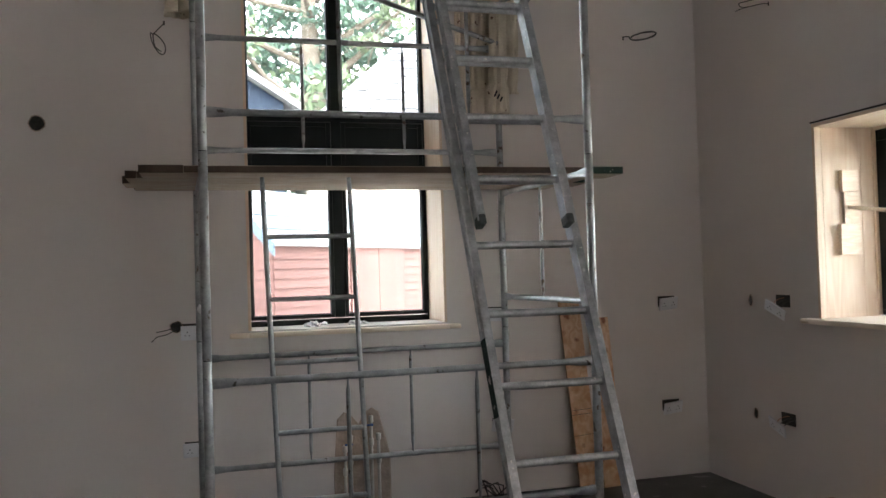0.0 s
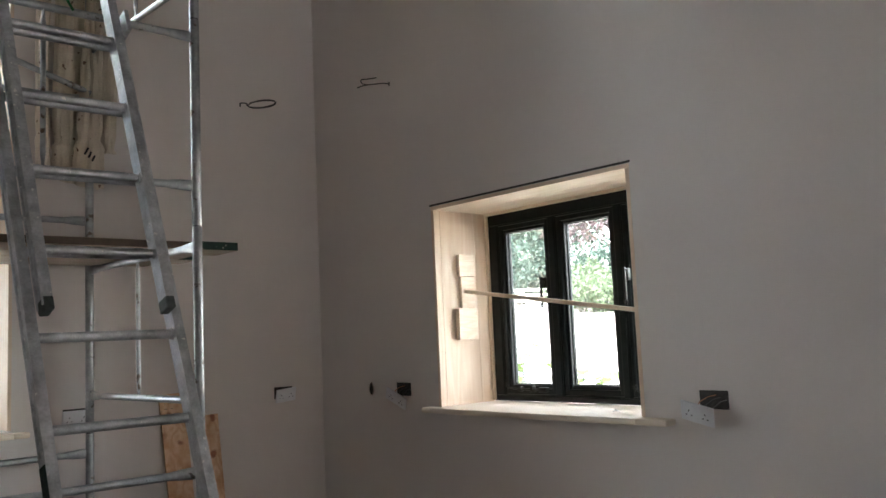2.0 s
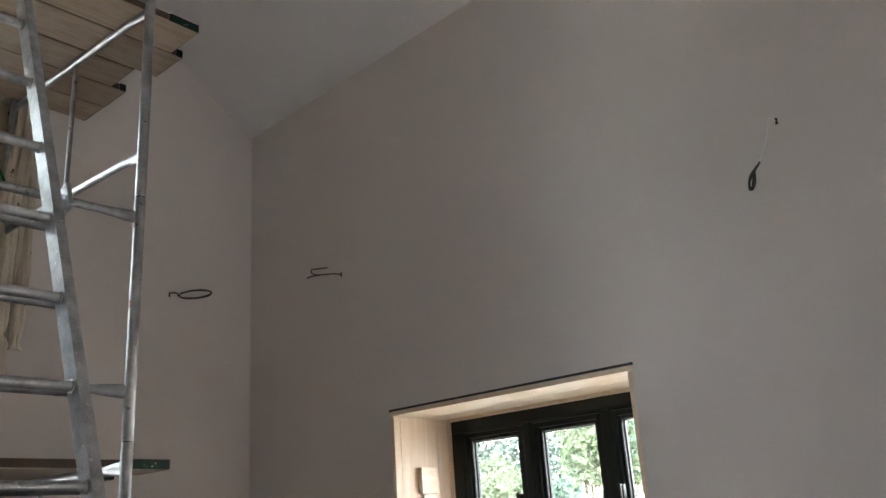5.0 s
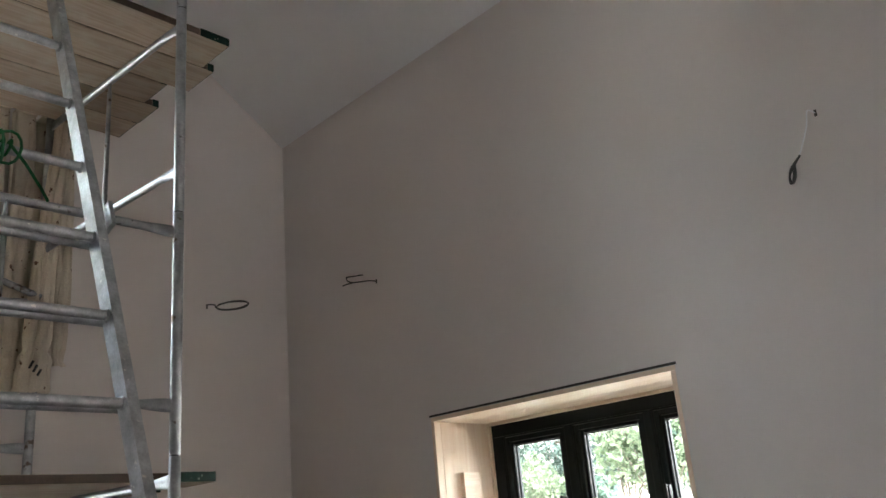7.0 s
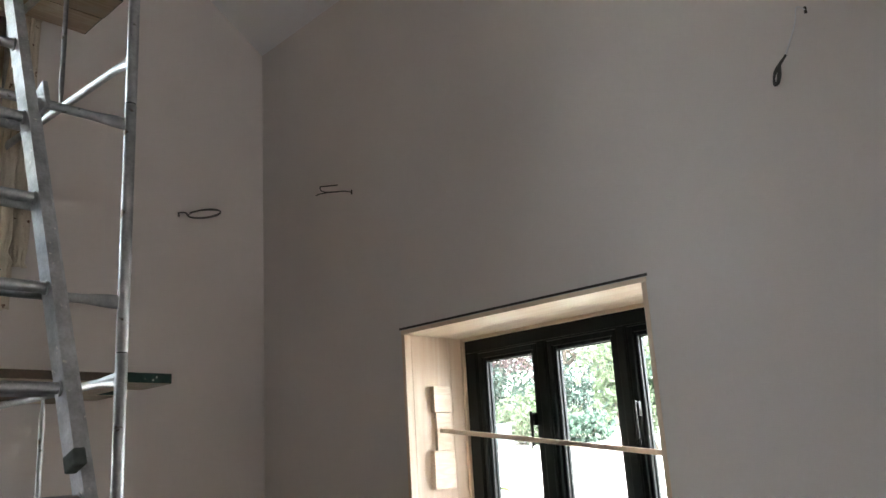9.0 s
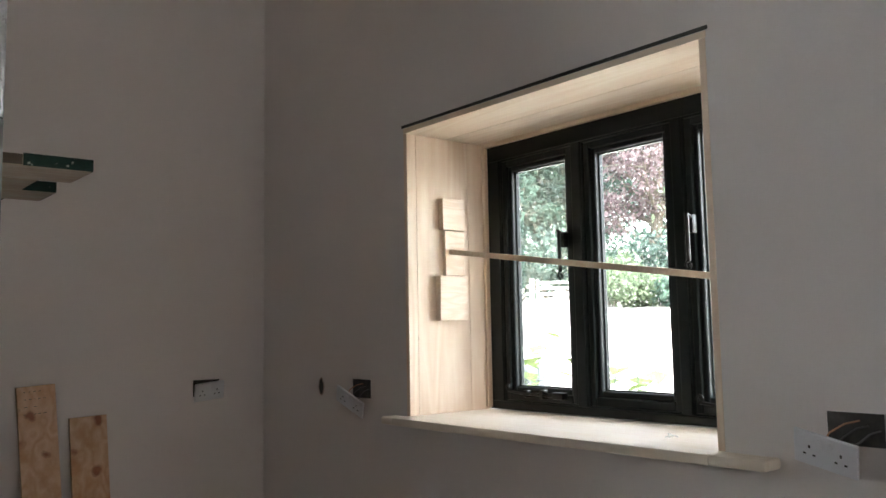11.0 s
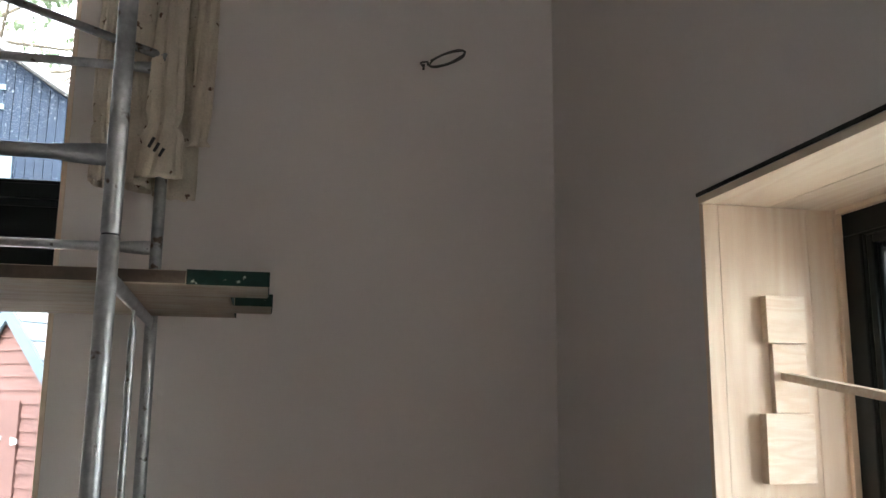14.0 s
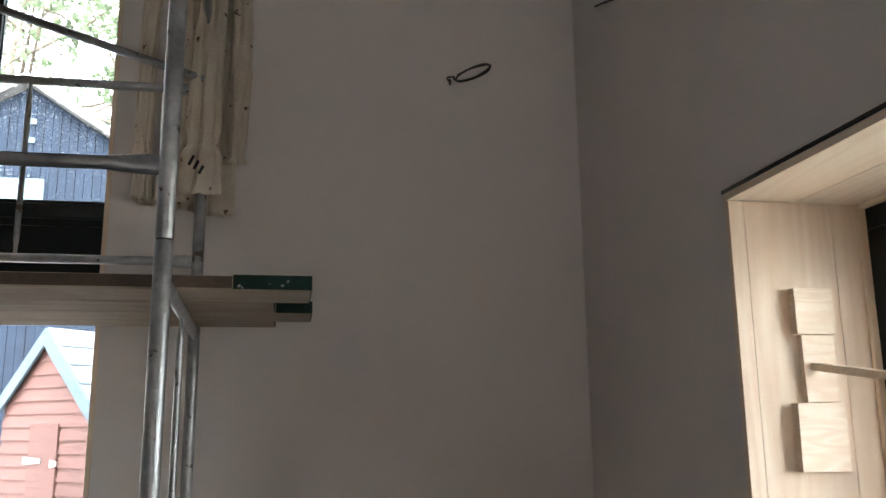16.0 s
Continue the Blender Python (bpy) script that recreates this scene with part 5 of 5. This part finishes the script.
gx, gy = polar(46.9, 37)
gate = thing("gate", (gx, gy, ground_z(gx, gy)), "white painted five-bar timber field gate", "gate")
along = Vector((math.cos(radians(46.6)), -math.sin(radians(46.6)), 0))
gm = Matrix((along, Vector((0, 0, 1)).cross(along), Vector((0, 0, 1)))).transposed().to_4x4()
gm.translation = (gx, gy, ground_z(gx, gy))
for k in range(5):
    bm = bm_new()
    oriented_box(bm, gm @ pose(0.6, 0, 0.18 + 0.25 * k), 3.0, 0.04, 0.1, 0.004)
    part("bar", bm, WHITE, gate)
for u in (-0.85, 2.05):
    bm = bm_new()
    oriented_box(bm, gm @ pose(u, 0.035, 0.68), 0.1, 0.05, 1.25, 0.004)
    part("stile", bm, WHITE, gate)
for s in (-1, 1):
    bm = bm_new()
    oriented_box(bm, gm @ pose(0.6, -0.035, 0.66, 0, s * 20, 0), 2.75, 0.03, 0.08, 0.004)
    part("brace", bm, WHITE, gate)
for u in (-1.1, 2.3):
    bm = bm_new()
    oriented_box(bm, gm @ pose(u, 0, 0.65), 0.18, 0.18, 1.4, 0.01)
    part("post", bm, WHITE, gate)

# wheelie bin at the edge of the drive
bx, by = 27.6, 24.0
bz = ground_z(bx, by)
refuse = thing("wheelie_bin", (bx, by, bz), "grey-blue plastic wheelie bin beside the drive", "bin")
BIN = material("bin_plastic", (0.10, 0.14, 0.16), 0.5, vary=0.1)
turn = pose(bx, by, bz, 0, 0, -49)
bm = bm_new()
slab(bm, turn, ((-0.27, -0.28, 0.08), (0.27, -0.28, 0.08), (0.27, 0.22, 0.08), (-0.27, 0.22, 0.08), (-0.36, -0.38, 0.98), (0.36, -0.38, 0.98), (0.36, 0.34, 0.98), (-0.36, 0.34, 0.98)))
part("body", bm, BIN, refuse)
bm = bm_new()
slab(bm, turn, ((-0.38, -0.41, 0.985), (0.38, -0.41, 0.985), (0.38, 0.37, 0.985), (-0.38, 0.37, 0.985), (-0.35, -0.37, 1.04), (0.35, -0.37, 1.04), (0.35, 0.36, 1.08), (-0.35, 0.36, 1.08)))
part("lid", bm, BIN, refuse)
for u in (-0.27, 0.27):
    bm = bm_new()
    sweep(bm, [turn @ Vector((u - 0.03, 0.26, 0.1)), turn @ Vector((u + 0.03, 0.26, 0.1))], 0.1, 14)
    part("wheel", bm, RUBBER, refuse, "black rubber wheel", smooth=True)

# stone wall
wall = thing("garden_wall", (*polar(54, 38), 2.2), "low rubble-stone garden wall beyond the drive", "wall")
rng = random.Random(9)
stone_w, stone_h = 0.55, 0.22
for k in range(34):
    az = 50.2 + 0.36 * k
    for row in range(4):
        x, y = polar(az + (0.18 if row % 2 else 0), 38 + rng.uniform(-0.05, 0.05))
        bm = bm_new()
        oriented_box(bm, pose(x, y, ground_z(x, y) + 0.1 + stone_h * row, 0, 0, -(az)), 0.24 * rng.uniform(0.9, 1.02), 0.3, stone_h * rng.uniform(0.85, 0.98), 0.015)
        part("stone", bm, STONE, wall)

for i, (az, dist, w, h, mat) in enumerate(((42.0, 41, 5.0, 3.4, LEAF), (44.2, 43, 5.5, 4.5, LEAF_DARK), (46.3, 46, 6, 3.6, LEAF), (48.8, 44, 5.0, 4.2, LEAF_DARK),
                                           (50.6, 36, 3.2, 2.2, LEAF_PALE), (52.5, 35, 3.6, 1.2, LEAF_PALE), (55.0, 34, 3.6, 1.0, LEAF), (57.5, 27, 4.6, 4.4, LEAF_PALE),
                                           (59.8, 26, 4.6, 4.8, LEAF_PALE), (62.5, 27, 5.0, 3.8, LEAF), (53.5, 42, 6.0, 3.6, LEAF_DARK), (57, 43, 6.5, 3.8, LEAF_DARK), (61, 43, 6.5, 4.6, LEAF_DARK),
                                           (39.5, 40, 5, 4.5, LEAF_DARK))):
    shrub(*polar(az, dist), w, h, mat, "dense leafy shrub beside the gravel drive", 40 + i, 1700, 0.13)
for i, (az, dist, h, sp, mat, lab) in enumerate(((43.2, 52, 17, 4.5, LEAF_DARK, "tall dark green tree behind the gate"), (45.8, 55, 18, 4.5, LEAF_DARK, "tall slender tree behind the gate"),
                                                 (47.6, 58, 19, 5, LEAF, "tall green tree behind the gate"), (53.6, 48, 15, 4.6, LEAF_COPPER, "copper beech in purple leaf beyond the drive"),
                                                 (57.6, 50, 15, 5.5, LEAF_COPPER, "copper beech in purple leaf behind the wall"), (60.8, 54, 17, 6, LEAF, "broad green tree behind the wall"),
                                                 (40.5, 50, 17, 5, LEAF, "broad green tree past the drive"), (65, 50, 16, 6, LEAF, "broad green tree past the garden"))):
    tree(*polar(az, dist), h, sp, mat, lab, 70 + i, 9000, 0.15, 0.12, 18, 0.26)

# woodland closing the view
rng = np.random.default_rng(3)
centres = []
for k in range(150):
    az = rng.uniform(34, 70)
    x, y = polar(az, rng.uniform(62, 82))
    centres.append(((x, y, ground_z(x, y) + rng.uniform(0.5, 15)), rng.uniform(1.6, 3.4)))
v, f = leaf_cloud(rng, centres, 26000, 0.26, 0.9)
me = bpy.data.meshes.new("woodland")
me.from_pydata(v, [], f)
me.materials.append(LEAF)
tagged(new("woodland", me), "distant mixed woodland of grey-green trees", "woodland", kind="stuff")

# leafy saplings just outside the side window
rng = np.random.default_rng(6)
for i, (x, y, h) in enumerate(((5.5, 5.5, 1.40), (5.45, 5.27, 1.43), (5.55, 5.12, 1.27), (5.5, 4.79, 1.37), (5.52, 4.67, 1.22), (5.48, 4.44, 1.2), (5.5, 4.0, 1.36), (5.45, 3.5, 1.38))):
    z0 = ground_z(x, y)
    s = thing("sapling", (x, y, z0), "thin leafy sapling growing beside the house wall", "plant", "saplings")
    bm = bm_new()
    spine = [Vector((x + 0.06 * math.sin(k + i), y + 0.05 * math.cos(1.7 * k + i), z0 + (h - z0) * k / 4)) for k in range(5)]
    sweep(bm, spine, [0.009, 0.008, 0.006, 0.005, 0.003], 6)
    part("stem", bm, LEAF_DARK, s)
    for k in range(11):
        p = spine[2].lerp(spine[4], k / 10)
        ang = k * 2.4 + i
        out = Vector((math.cos(ang), math.sin(ang), -0.25)).normalized()
        side = out.cross(Vector((0, 0, 1))).normalized()
        ln = 0.13 + 0.09 * rng.random()
        bm = bm_new()
        b0 = p + out * 0.03
        vs = [bm.verts.new(q) for q in (b0, b0 + out * ln * 0.45 + side * ln * 0.4, b0 + out * ln * 1.2 + Vector((0, 0, -0.02)), b0 + out * ln * 0.45 - side * ln * 0.4,
                                        b0 + out * ln * 0.5 + Vector((0, 0, -0.008)))]
        for f in ((0, 1, 4), (1, 2, 4), (2, 3, 4), (3, 0, 4)):
            bm.faces.new([vs[j] for j in f])
        sweep(bm, [p, b0], 0.002, 4)
        part("leaf", bm, LEAF_SAPLING, s)
bm = bm_new()
px, py = 5.75, 5.95
sweep(bm, [(px, py, GZ), (px, py, GZ + 0.02), (px, py, 0.9), (px, py, 1.12), (px, py, 1.16)], [0.22, 0.24, 0.30, 0.30, 0.26], 20)
solo("planter", bm, POT, "dark glazed tall planter outside the window", "planter", smooth=True)
